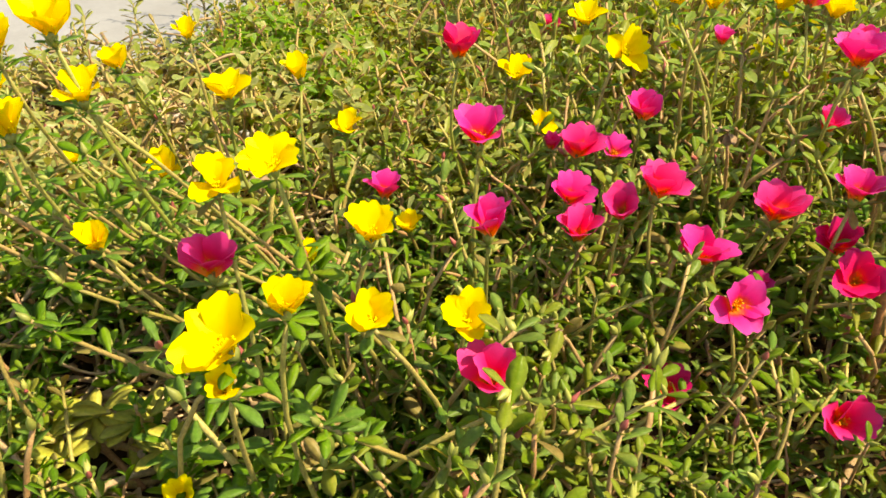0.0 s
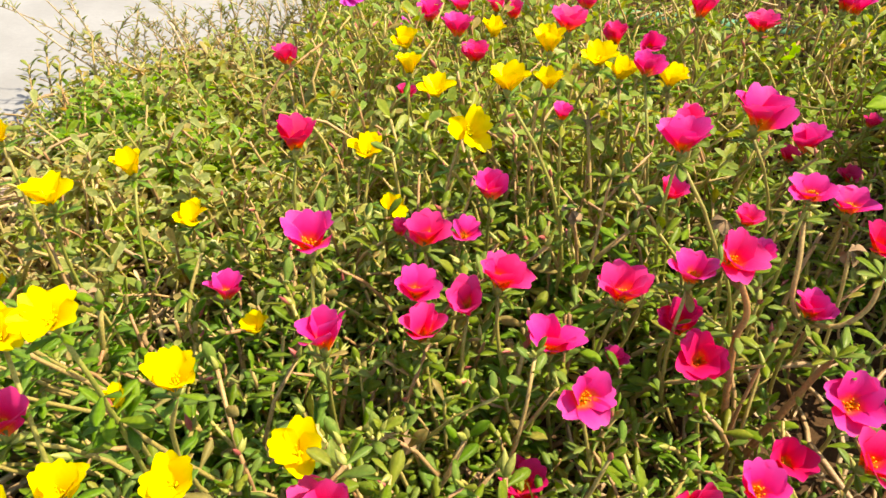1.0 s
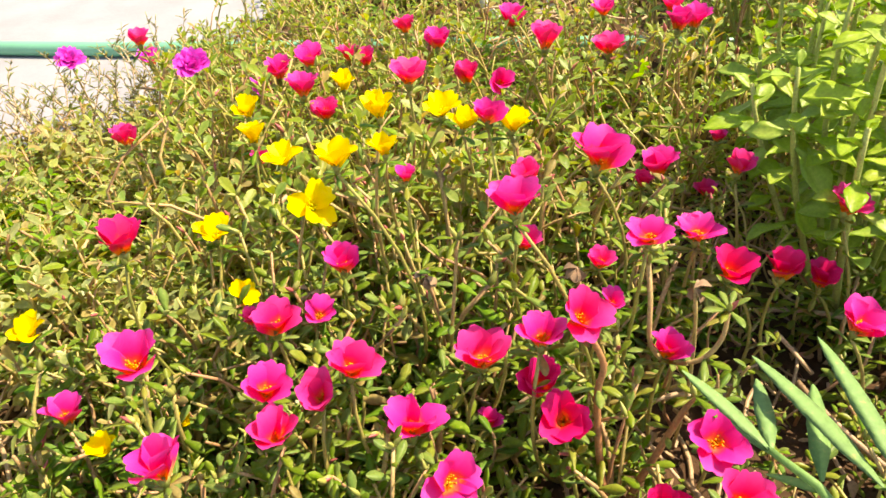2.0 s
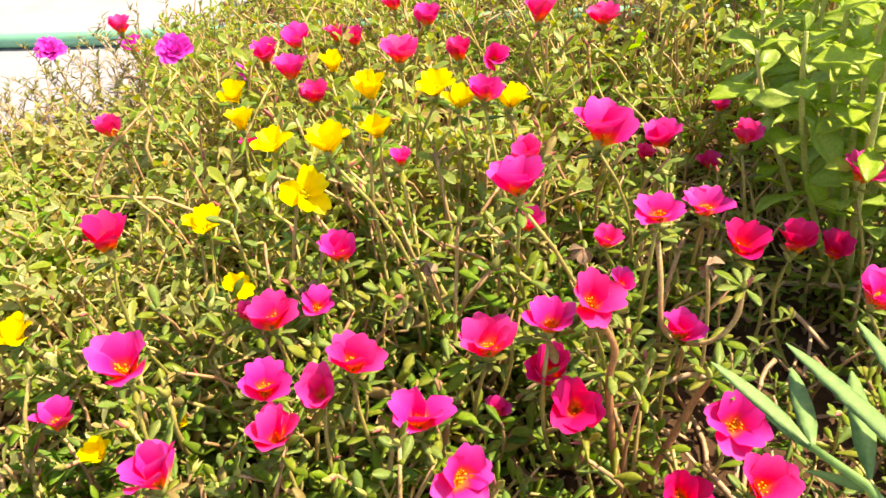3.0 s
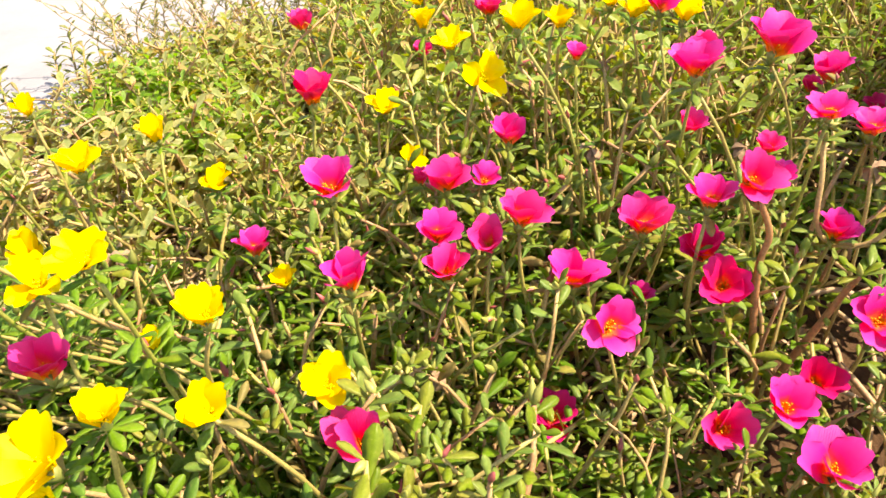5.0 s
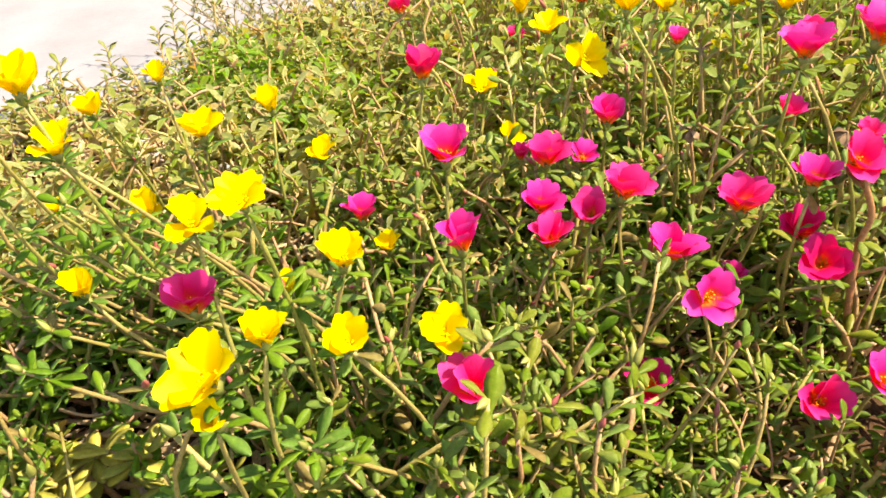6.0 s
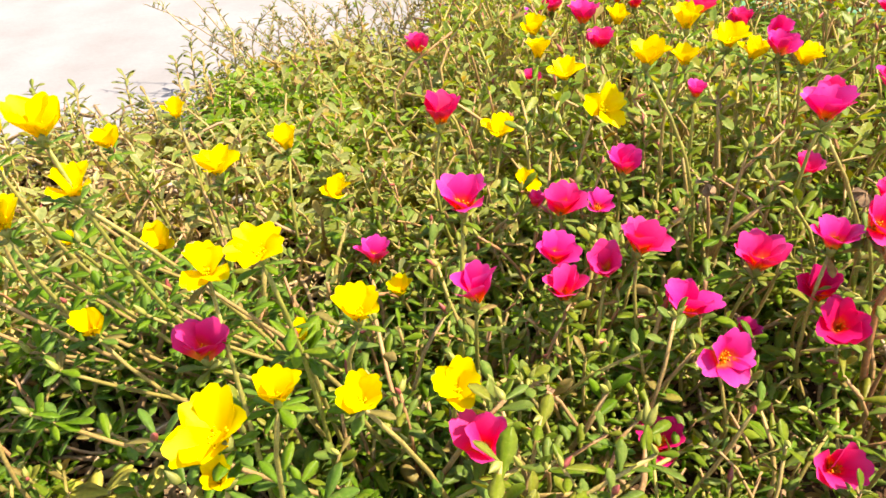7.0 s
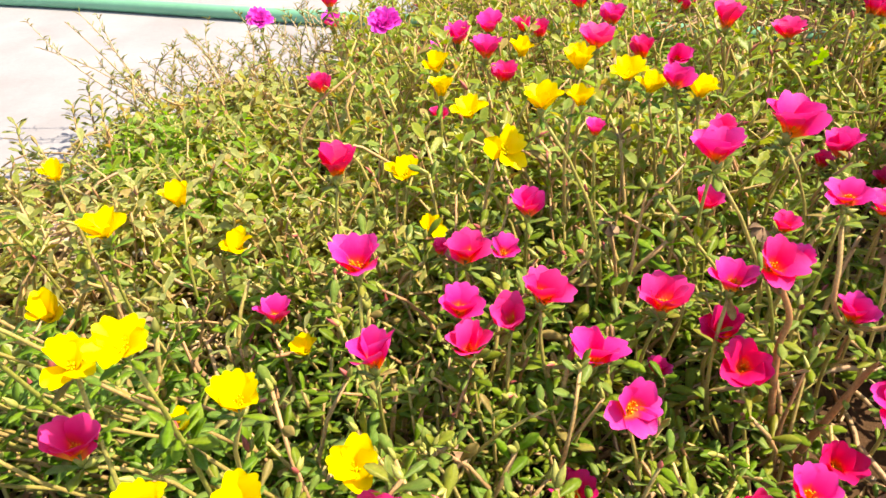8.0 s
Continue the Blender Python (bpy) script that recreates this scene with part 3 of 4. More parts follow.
pink_flower(0.452, 0.508, 0.159, 0.0251, 20, 0, 0.5)
pink_flower(0.499, 0.606, 0.071, 0.0218, 20, 0, 0.4)
pink_flower(0.607, 0.821, 0.154, 0.0350, 10, 0, 0.45)
pink_flower(0.506, 0.828, 0.137, 0.0349, 10, 0, 0.45)
pink_flower(0.406, 0.779, 0.177, 0.0370, 10, 0, 0.45)
pink_flower(0.327, 0.902, 0.147, 0.0339, 15, 0, 0.45)
pink_flower(0.246, 0.924, 0.131, 0.0298, 15, 0, 0.45)
pink_flower(-0.115, 0.289, 0.190, 0.0275, 10, 30, 0.35, tone="pink")
pink_flower(0.018, 0.257, 0.142, 0.0305, 40, -10, 0.42, tone="pink")
pink_flower(0.125, 0.314, 0.070, 0.0292, 45, 0, 0.7, tone="red")
pink_flower(0.210, 0.275, 0.085, 0.0315, 50, 0, 0.5, tone="pink")
pink_flower(-0.241, 0.302, 0.170, 0.0180, 30, 0, 0.4)
pink_flower(0.304, 0.957, 0.150, 0.0286, 10, 0, 0.4)
pink_flower(-0.001, 1.025, 0.160, 0.0271, 10, 0, 0.4)
pink_flower(-0.004, 1.124, 0.100, 0.0320, 10, 0, 0.4)
pink_flower(0.238, 0.267, 0.105, 0.0276, 40, 0, 0.55)
pink_flower(0.250, 0.237, 0.090, 0.0323, 45, 0, 0.6)
pink_flower(0.279, 0.380, 0.170, 0.0160, 15, 0, 0.3)
pink_flower(0.073, 0.486, 0.135, 0.0169, 15, 0, 0.3)
pink_flower(0.256, 0.454, 0.220, 0.0235, 15, 0, 0.4)
pink_flower(0.418, 0.587, 0.110, 0.0202, 20, 0, 0.3)
pink_flower(0.524, 0.881, 0.160, 0.0276, 10, 0, 0.4)
pink_flower(0.617, 0.888, 0.150, 0.0284, 10, 0, 0.4)
pink_flower(0.458, 1.011, 0.120, 0.0416, 10, 0, 0.5)
pink_flower(0.230, 0.948, 0.130, 0.0270, 20, 0, 0.4)
pink_flower(0.209, 0.406, 0.070, 0.0169, 30, 0, 0.5)
pink_flower(0.510, 0.618, 0.120, 0.0172, 20, 0, 0.4)
pink_flower(0.514, 0.709, 0.200, 0.0308, 10, 0, 0.4)
pink_flower(0.474, 0.417, 0.170, 0.0256, 35, 0, 0.6)
pink_flower(0.438, 0.350, 0.130, 0.0300, 45, 10, 0.65, tone="magenta")
yellow_flower(0.182, 0.529, 0.248, 0.0264, 12, 0, 0.45)
yellow_flower(0.250, 0.622, 0.196, 0.0308, 12, 0, 0.55)
yellow_flower(0.295, 0.579, 0.193, 0.0262, 20, 40, 0.5)
yellow_flower(0.258, 0.593, 0.195, 0.0255, 20, 0, 0.5)
yellow_flower(0.181, 0.519, 0.224, 0.0224, 20, 0, 0.5)
yellow_flower(0.144, 0.482, 0.244, 0.0268, 12, 40, 0.5)
yellow_flower(0.120, 0.656, 0.161, 0.0320, 12, 0, 0.6)
yellow_flower(0.101, 0.732, 0.176, 0.0305, 15, 0, 0.45)
yellow_flower(0.101, 0.696, 0.167, 0.0294, 15, 0, 0.4)
yellow_flower(0.129, 0.530, 0.185, 0.0302, 48, 0, 0.75)
yellow_flower(0.056, 0.605, 0.134, 0.0305, 25, 10, 0.6)
yellow_flower(0.070, 0.524, 0.130, 0.0218, 45, 40, 0.7)
yellow_flower(-0.087, 0.208, 0.216, 0.033, 44, -40, 0.62)
yellow_flower(-0.062, 0.216, 0.227, 0.0234, 35, 20, 0.45)
yellow_flower(-0.032, 0.233, 0.204, 0.0242, 25, 0, 0.5)
yellow_flower(0.007, 0.283, 0.156, 0.0279, 28, 0, 0.65)
yellow_flower(-0.035, 0.274, 0.218, 0.0260, 30, 30, 0.5)
yellow_flower(-0.075, 0.279, 0.251, 0.0237, 35, 0, 0.85)
yellow_flower(-0.107, 0.300, 0.228, 0.0258, 25, 40, 0.6)
yellow_flower(-0.225, 0.524, 0.094, 0.0346, 20, 0, 0.6)
yellow_flower(-0.190, 0.332, 0.170, 0.0237, 20, 20, 0.5, (-0.115, 0.417))
yellow_flower(-0.087, 0.201, 0.198, 0.0181, 20, 0, 0.4)
yellow_flower(-0.068, 0.294, 0.188, 0.0160, 20, 0, 0.5)
yellow_flower(-0.029, 0.440, 0.098, 0.0224, 20, 0, 0.5)
yellow_flower(-0.179, 0.335, 0.291, 0.0280, 30, 30, 0.5, (-0.104, 0.420))
yellow_flower(-0.173, 0.336, 0.256, 0.0240, 25, 40, 0.5, (-0.098, 0.421))
yellow_flower(-0.257, 0.562, 0.170, 0.0253, 25, 0, 0.4)
yellow_flower(-0.187, 0.534, 0.203, 0.0210, 20, 0, 0.5)
yellow_flower(-0.159, 0.511, 0.170, 0.0316, 20, 0, 0.65)
yellow_flower(-0.113, 0.549, 0.165, 0.0284, 25, 20, 0.5)
yellow_flower(-0.083, 0.565, 0.109, 0.0277, 25, 40, 0.4)
yellow_flower(-0.222, 0.346, 0.234, 0.0265, 25, 20, 0.5, (-0.147, 0.431))
yellow_flower(-0.224, 0.361, 0.270, 0.0292, 30, 0, 0.5, (-0.149, 0.446))
yellow_flower(-0.266, 0.415, 0.220, 0.0207, 25, 0, 0.5, (-0.191, 0.500))
yellow_flower(-0.253, 0.451, 0.150, 0.0143, 20, 0, 0.4)
yellow_flower(0.201, 0.816, 0.150, 0.0315, 12, 0, 0.5)
yellow_flower(0.016, 0.465, 0.080, 0.0126, 20, 0, 0.4)
yellow_flower(-0.122, 0.207, 0.120, 0.0202, 25, 0, 0.5)
moss_rose(0.059, 0.831, 0.189, 0.0348, 25, 0, 0.8)
moss_rose(-0.110, 1.181, 0.098, 0.0360, 25, 0, 0.8)
moss_rose(0.121, 0.899, 0.129, 0.0243, 25, 0, 0.8)
moss_rose(-0.003, 1.080, 0.120, 0.0251, 25, 0, 0.6)


# ---- foliage of the bed ----
FX = np.array(FLOWERS)


def canopy(x, y):
    """Height of the leaf mat: lower than the blooms round about, thinning out to the concrete."""
    w = np.exp(-((FX[:, 0] - x) ** 2 + (FX[:, 1] - y) ** 2) / (2 * 0.09 ** 2)) + 1e-6
    h = float(np.clip(0.56 * (w * FX[:, 2]).sum() / w.sum(), 0.045, 0.095))
    return max(0.045, min(h, 0.05 + 0.35 * bed_edge(x, y)))


def sparse(x, y):
    """Share of shoots left where the soil shows: the bare corner, gaps among the stems, and the hollows and back,
    thinned to stand in for shade.
    """
    a = math.exp(-(((x + 0.2) / 0.115) ** 2 + ((y - 0.285) / 0.11) ** 2))
    b = math.exp(-(((x - 0.37) / 0.18) ** 2 + ((y - 0.34) / 0.16) ** 2))
    c = math.exp(-(((x + 0.12) / 0.05) ** 2 + ((y - 0.545) / 0.06) ** 2))
    e = math.exp(-(((x + 0.105) / 0.05) ** 2 + ((y - 0.48) / 0.05) ** 2))
    g = math.exp(-(((x + 0.34) / 0.08) ** 2 + ((y - 0.745) / 0.07) ** 2))
    h = math.exp(-(((x - 0.66) / 0.28) ** 2 + ((y - 1.12) / 0.34) ** 2))
    d = math.exp(-(((x - 0.47) / 0.13) ** 2 + ((y - 0.56) / 0.15) ** 2))
    return max(0.02, 1 - 0.97 * a - 0.86 * b - 0.9 * c - 0.55 * d - 0.5 * e - 0.85 * g - 0.82 * h)


def hides(x, y, top):
    """Whether a shoot of that height would stand right before a bloom."""
    dx, dy = np.abs(FX[:, 0] - x), FX[:, 1] - y
    return bool(np.any((dx < 0.025) & (dy > -0.014) & (dy < 0.085) & (top > FX[:, 2] - 0.014 + 0.8 * dy)))


SHOOTS_NEAR = [shoot_arrays(rng, 0.07, int(rng.integers(14, 20)), 4) for _ in range(14)]
SHOOTS_FAR = [shoot_arrays(rng, 0.07, int(rng.integers(13, 18)), 3, False, True) for _ in range(10)]
STALKS_NEAR = [shoot_arrays(rng, 0.11, int(rng.integers(9, 13)), 4, True) for _ in range(14)]
STALKS_FAR = [shoot_arrays(rng, 0.11, int(rng.integers(8, 11)), 3, True, True) for _ in range(10)]


def scatter(count, x0, x1, y0, y1, shoots, seed, low=0.5, high=1.0, grow=1.0, tall=0.07, tilt=0.42):
    r = np.random.default_rng(seed)
    places = []
    while len(places) < count:
        x, y = r.uniform(x0, x1), r.uniform(y0, y1)
        if bed_edge(x, y) < 0.015 or r.uniform() > sparse(x, y):
            continue
        h = canopy(x, y) * r.uniform(low, high)
        s = min(1.35, max(0.6, h / tall)) * grow
        z = ground_height(x, y) - 0.004
        if tall < 0.1:
            z = max(z, h - tall * s)
        if hides(x, y, z + tall * s):
            continue
        places.append((int(r.integers(len(shoots))), x, y, z, r.uniform(0, 6.28), abs(r.normal(0, tilt)), r.uniform(0, 6.28), s))
    return places


def set_foliage(label, shoots, places, leaf):
    v, f, i, rim = spread(shoots, places)
    ob = big_mesh("portulaca_foliage", v, f, i, [leaf, M_STEM, M_BUD, M_BUD_RED], rim)
    tagged(ob, label, "foliage", kind="stuff")


def bed_foliage():
    set_foliage("bright green fleshy leaves of the yellow portulacas", SHOOTS_NEAR, scatter(480, -0.5, -0.02, 0.1, 0.5, SHOOTS_NEAR, 10), M_LEAF_FRESH)
    patch = [q for q in scatter(900, -0.4, 0.0, 0.66, 1.0, SHOOTS_FAR, 20) if math.hypot(q[1] + 0.2, q[2] - 0.86) < 0.075 or math.hypot(q[1] + 0.1, q[2] - 0.74) < 0.04]
    set_foliage("patch of fresh green leaves among bleached foliage", SHOOTS_FAR, patch, M_LEAF_FRESH)
    set_foliage("dense mat of small fleshy green portulaca leaves", SHOOTS_NEAR, scatter(650, -0.1, 0.62, 0.1, 0.62, SHOOTS_NEAR, 11), M_LEAF)
    set_foliage("fresh green portulaca leaves between the pink blooms", SHOOTS_NEAR, scatter(420, -0.1, 0.6, 0.1, 0.55, SHOOTS_NEAR, 25), M_LEAF_FRESH)
    set_foliage("upright olive portulaca stalks with buds and small leaves", STALKS_NEAR, scatter(440, -0.06, 0.6, 0.12, 0.62, STALKS_NEAR, 15, 1.0, 1.55, 1.0, 0.11, 0.3) + scatter(60, -0.4, -0.06, 0.2, 0.62, STALKS_NEAR, 19, 1.0, 1.4, 1.0, 0.11, 0.4), M_LEAF)
    far = scatter(700, -0.2, 1.0, 0.6, 1.05, SHOOTS_FAR, 12) + scatter(850, -0.2, 1.5, 1.05, 2.1, SHOOTS_FAR, 13, grow=1.25) + scatter(300, 0.6, 1.0, 0.1, 0.62, SHOOTS_FAR, 14)
    set_foliage("fresh green foliage at the shaded back of the bed", SHOOTS_FAR, scatter(250, 0.36, 1.1, 0.6, 1.5, SHOOTS_FAR, 23, 0.7, 1.3), M_LEAF_FRESH)
    set_foliage("sunlit green portulaca foliage at the back of the bed", SHOOTS_FAR, far, M_LEAF)
    set_foliage("tall thin portulaca stalks with reddish buds", STALKS_FAR, scatter(850, 0.0, 0.9, 0.58, 1.25, STALKS_FAR, 16, 1.0, 1.75, 1.0, 0.11, 0.3) + scatter(450, 0.05, 1.4, 1.2, 2.0, STALKS_FAR, 17, 1.0, 1.8, 1.1, 0.11, 0.3), M_LEAF)
    dry = scatter(1350, -0.95, 0.08, 0.45, 1.25, SHOOTS_FAR, 18, 0.4, 1.0, 1.12)
    edge = [q for q in scatter(2600, -0.95, -0.1, 0.7, 1.2, SHOOTS_NEAR, 24, 0.8, 1.25) if bed_edge(q[1], q[2]) < 0.05][:150]
    set_foliage("leafy grey-green shoots spilling over the concrete edge", SHOOTS_NEAR, edge, M_LEAF_DRY)
    set_foliage("sun-bleached yellowish portulaca foliage beside the concrete", SHOOTS_FAR, dry, M_LEAF_DRY)


bed_foliage()


def leafy_shoots():
    """The shoots nearest to the walk, each a plant of its own with its leaves as parts."""
    r = np.random.default_rng(21)
    kinds = []
    for k in range(14):
        thing = new("portulaca_shoot")
        thing.empty_display_size = 0.01
        tagged(thing, "leafy bright green portulaca shoot without bloom" if k >= 8 else "leafy olive-green portulaca shoot without bloom", "shoot", "shoots between the flowers")
        line, leaves = shoot_plan(r, 0.08, int(r.integers(11, 15)))
        child("stem", mesh_of("stem", *tube(line, np.linspace(0.0019, 0.0011, 6), 7), [M_STEM_ONE]), thing)
        for p, d, s, kind, spin in leaves:
            child("leaf", (LEAF_MESHES if k < 8 else FRESH_MESHES)[kind], thing, Matrix.Translation(p) @ turn_to(d, spin) @ Matrix.Scale(1.1 * s, 4))
        for b in range(int(r.integers(0, 3))):
            child("bud", BUDS[int(r.integers(6))], thing, Matrix.Translation(line[5]) @ pose(0, 0, 0, r.normal(0, 25), r.normal(0, 25), 0))
        kinds.append(thing)
    n, used = 0, set()
    while n < 145:
        x, y = r.uniform(-0.3, 0.42), r.uniform(0.16, 0.52)
        if r.uniform() > sparse(x, y):
            continue
        s = canopy(x, y) * r.uniform(0.8, 1.3) / 0.08
        if hides(x, y, 0.085 * s):
            continue
        m = pose(x, y, ground_height(x, y) - 0.003, r.normal(0, 16), r.normal(0, 16), r.uniform(0, 360)) @ Matrix.Scale(s, 4)
        pick = (8 + n % 6) if x < 0.0 or n % 5 < 2 else n % 8
        if pick not in used:
            used.add(pick)
            kinds[pick].matrix_basis = m
        else:
            ob = copy_thing(kinds[pick], m)
            ob.matrix_basis = m
        n += 1


leafy_shoots()


def dry_stems():
    """Tan dead stems lying about between the plants."""
    r = np.random.default_rng(5)
    vs, fs, base, n = [], [], 0, 0
    while n < 1350:
        x, y = r.uniform(-0.75, 0.75), r.uniform(0.15, 1.3)
        if bed_edge(x, y) < 0.0 or (x > 0.1 and r.uniform() < 0.4):
            continue
        a, ln = r.uniform(0, 6.28), r.uniform(0.03, 0.1)
        z = r.uniform(0.008, 0.055)
        d = np.array([math.cos(a) * ln, math.sin(a) * ln, r.normal(0, 0.015)])
        p = bend_line((x, y, max(z, ground_height(x, y))), np.array([x, y, z]) + d, r.normal(0, 0.006, 3), 6)
        p[:, 2] = np.maximum(p[:, 2], 0.006)
        v, f = tube(p, r.uniform(0.0009, 0.0024), 5)
        vs.append(v), fs.append(f + base)
        base += len(v)
        n += 1
    v, f = np.vstack(vs), np.vstack(fs)
    ob = big_mesh("dry_stems", v, f, np.zeros(len(f), int), [M_DRY])
    tagged(ob, "tangle of tan dead stems lying on the soil", "dead stems", kind="stuff")


dry_stems()


def leaf_litter():
    """Curled brown flakes and crumbs on the soil."""
    r = np.random.default_rng(6)
    vs, fs, base, n = [], [], 0, 0
    while n < 6000:
        x, y = r.uniform(-0.8, 0.6), r.uniform(0.1, 1.2)
        if bed_edge(x, y) < 0.02 or (x > 0.08 and r.uniform() < 0.6):
            continue
        a, b = r.uniform(0.002, 0.008), r.uniform(0.001, 0.004)
        v, f = flat_leaf(2 * a, 2 * b, r.normal(0.3, 0.5), r.uniform(-0.3, 0.9), 3)
        m = np.array(Euler((r.normal(0, 0.5), r.normal(0, 0.4), r.uniform(0, 6.28))).to_matrix())
        vs.append(v @ m.T + (x, y, ground_height(x, y) + (r.uniform(0.002, 0.02) if x < 0.05 else 0.002))), fs.append(f + base)
        base += len(v)
        n += 1
    v, f = np.vstack(vs), np.vstack(fs)
    ob = big_mesh("leaf_litter", v, f, np.zeros(len(f), int), [M_DRY])
    tagged(ob, "dry curled leaf litter scattered over the soil", "leaf litter", kind="stuff")


leaf_litter()


# ---- hose on the paving ----
def hose(name, points, radius, mat, label, category):
    ob = new(name, mesh_of(name, *tube(points, radius, 14), [mat]))
    return tagged(ob, label, category)


hose("garden_hose", [(-2.2 + 0.1 * i, 2.45 - 0.0466 * i + 0.01 * math.sin(i * 0.5), 0.0125) for i in range(32)], 0.0125, M_HOSE, "green garden hose lying on pale concrete", "hose")


# ---- broad-leaved shrub ----
def broad_leaf_shape(length, width, bend):
    """A broad leaf along +x with raised midrib channel and drooping tip."""
    segs, v, f, vein = 8, [], [], []
    for i in range(segs + 1):
        u = i / segs
        w = 0.5 * width * max(0.04, math.sin(math.pi * u ** 1.55) ** 0.85) if 0 < i < segs else 0.03 * width
        x, z = length * u * (1 - 0.12 * bend * u), -length * bend * 0.5 * u * u
        wave = 0.07 * width * math.sin(11 * u)
        for s in (-1, -0.5, 0, 0.5, 1):
            vein.append(1.0 if s == 0 else 0.3)
            v.append((x, w * s, z + 0.32 * w * abs(s) ** 1.2 + wave * s * s - (0.03 * width if s == 0 else 0)))
    n = len(v)
    v += [(a, b, c - 0.0006) for a, b, c in v]
    for i in range(segs):
        for k in range(4):
            q = i * 5 + k
            f += [(q, q + 5, q + 6, q + 1), (n + q, n + q + 1, n + q + 6, n + q + 5)]
        f += [(i * 5, n + i * 5, n + i * 5 + 5, i * 5 + 5), (i * 5 + 4, i * 5 + 9, n + i * 5 + 9, n + i * 5 + 4)]
    return v, f, vein + vein


def broad_leaf(a, b, c):
    v, f, vein = broad_leaf_shape(a, b, c)
    return mesh_of("leaf", v, f, [M_SHRUB], None, True, vein)


BROAD = [broad_leaf(a, b, c) for a, b, c in ((0.04, 0.018, 0.3), (0.036, 0.016, 0.5), (0.043, 0.019, 0.35), (0.03, 0.0145, 0.2))]
M_GREEN_STEM = stem_material("green_branch", [(0.1, (0.3, 0.4, 0.08)), (0.95, (0.45, 0.48, 0.16))], False)


def shrub(x, y, height, branches, wide, seed, label):
    """Branches fan out from one root; broad leaves spread level along them and stand up in a tuft at each tip."""
    r = np.random.default_rng(seed)
    thing = new("broad_leaved_shrub")
    thing.empty_display_size = 0.02
    thing.matrix_basis = Matrix.Translation((x, y, ground_height(x, y) - 0.004))
    tagged(thing, label, "shrub")
    for b in range(branches):
        a = 2.4 * b + r.uniform(0, 0.6)
        out = (b + 0.5) / branches
        reach = wide * out ** 0.7 * r.uniform(0.8, 1.05)
        top = np.array([math.cos(a) * reach, math.sin(a) * reach, height * (1.05 - 0.5 * out * out) * r.uniform(0.88, 1.05)])
        line = bend_line((math.cos(a) * 0.006, math.sin(a) * 0.006, 0), top, (math.cos(a) * 0.015, math.sin(a) * 0.015, 0.01), 9)
        child("branch", mesh_of("branch", *tube(line, np.linspace(0.0032, 0.0016, 9), 7), [M_GREEN_STEM]), thing)
        turn = r.uniform(0, 6.28)
        for k in range(16):
            q = (1 - 0.04 * k) * 8
            i = min(7, int(q))
            p = line[i] + (line[i + 1] - line[i]) * (q - i)
            turn += 2.4
            up = (1.0 - 0.18 * k if k < 5 else 0.15) + r.normal(0, 0.22)
            d = (math.cos(turn) * math.cos(up), math.sin(turn) * math.cos(up), math.sin(up))
            sc = (0.45 + 0.12 * k if k < 5 else 1.0) * r.uniform(0.8, 1.1)
            child("leaf", BROAD[int(r.integers(4))], thing, Matrix.Translation(p) @ turn_to(d, r.normal(0, 18)) @ Matrix.Scale(sc, 4))
    return thing


shrub(0.538, 0.455, 0.29, 17, 0.115, 3, "bright green broad-leaved shrub growing at the bed's edge")
shrub(0.61, 0.6, 0.28, 12, 0.1, 4, "bright green broad-leaved shrub growing among portulacas")
# its unseen upper part is added height that shades the back right
shrub(0.8, 0.96, 0.38, 15, 0.15, 8, "shaded broad-leaved shrub standing behind the flowers, heightened to cast shade")


# ---- lance-leaved weed ----
def weed():
    """A weed with narrow toothed leaflets along a bent stalk."""
    foot = Vector((0.275, 0.1, ground_height(0.275, 0.1) - 0.004))
    thing = new("lance_leaved_weed")
    thing.empty_display_size = 0.02
    thing.matrix_basis = Matrix.Translation(foot)
    tagged(thing, "grey-green weed with narrow lance-shaped leaflets on a thin stalk", "weed")
    knots = [Vector(p) - foot for p in ((0.275, 0.1, 0.0), (0.262, 0.108, 0.12), (0.246, 0.128, 0.22), (0.234, 0.15, 0.265), (0.227, 0.171, 0.277), (0.221, 0.185, 0.279))]
    child("stalk", mesh_of("stalk", *tube([tuple(k) for k in knots], (0.0022, 0.002, 0.0018, 0.0016, 0.0014, 0.0011), 7), [M_WEED]), thing)
    for a, b, w in (((0.221, 0.185, 0.279), (0.21, 0.215, 0.289), 0.0052), ((0.236, 0.16, 0.286), (0.234, 0.214, 0.29), 0.0062), ((0.221, 0.184, 0.279), (0.234, 0.21, 0.282), 0.0056),
                    ((0.229, 0.172, 0.277), (0.252, 0.205, 0.279), 0.0062), ((0.24, 0.155, 0.288), (0.25, 0.206, 0.299), 0.006), ((0.221, 0.184, 0.278), (0.223, 0.205, 0.272), 0.0045), ((0.228, 0.168, 0.276), (0.226, 0.19, 0.263), 0.0045)):
        a, b = Vector(a) - foot, Vector(b) - foot
        v, f = leaf_shape((b - a).length, 1.0 * w, 0.12, 0.25, 9, 0.85, 0.05, 0.06)
        v[4:-4:8, 1] *= 1.1
        child("leaflet", mesh_of("leaflet", v, f, [M_WEED], None, leaf_sides(9) < 10), thing, Matrix.Translation(a) @ turn_to(b - a))


weed()


# ---- small things in the bed ----
def runner(points, radius, mat, label):
    ob = new("woody_runner", mesh_of("woody_runner", *tube(points, radius, 8), [mat]))
    tagged(ob, label, "runner", "runners on the soil")


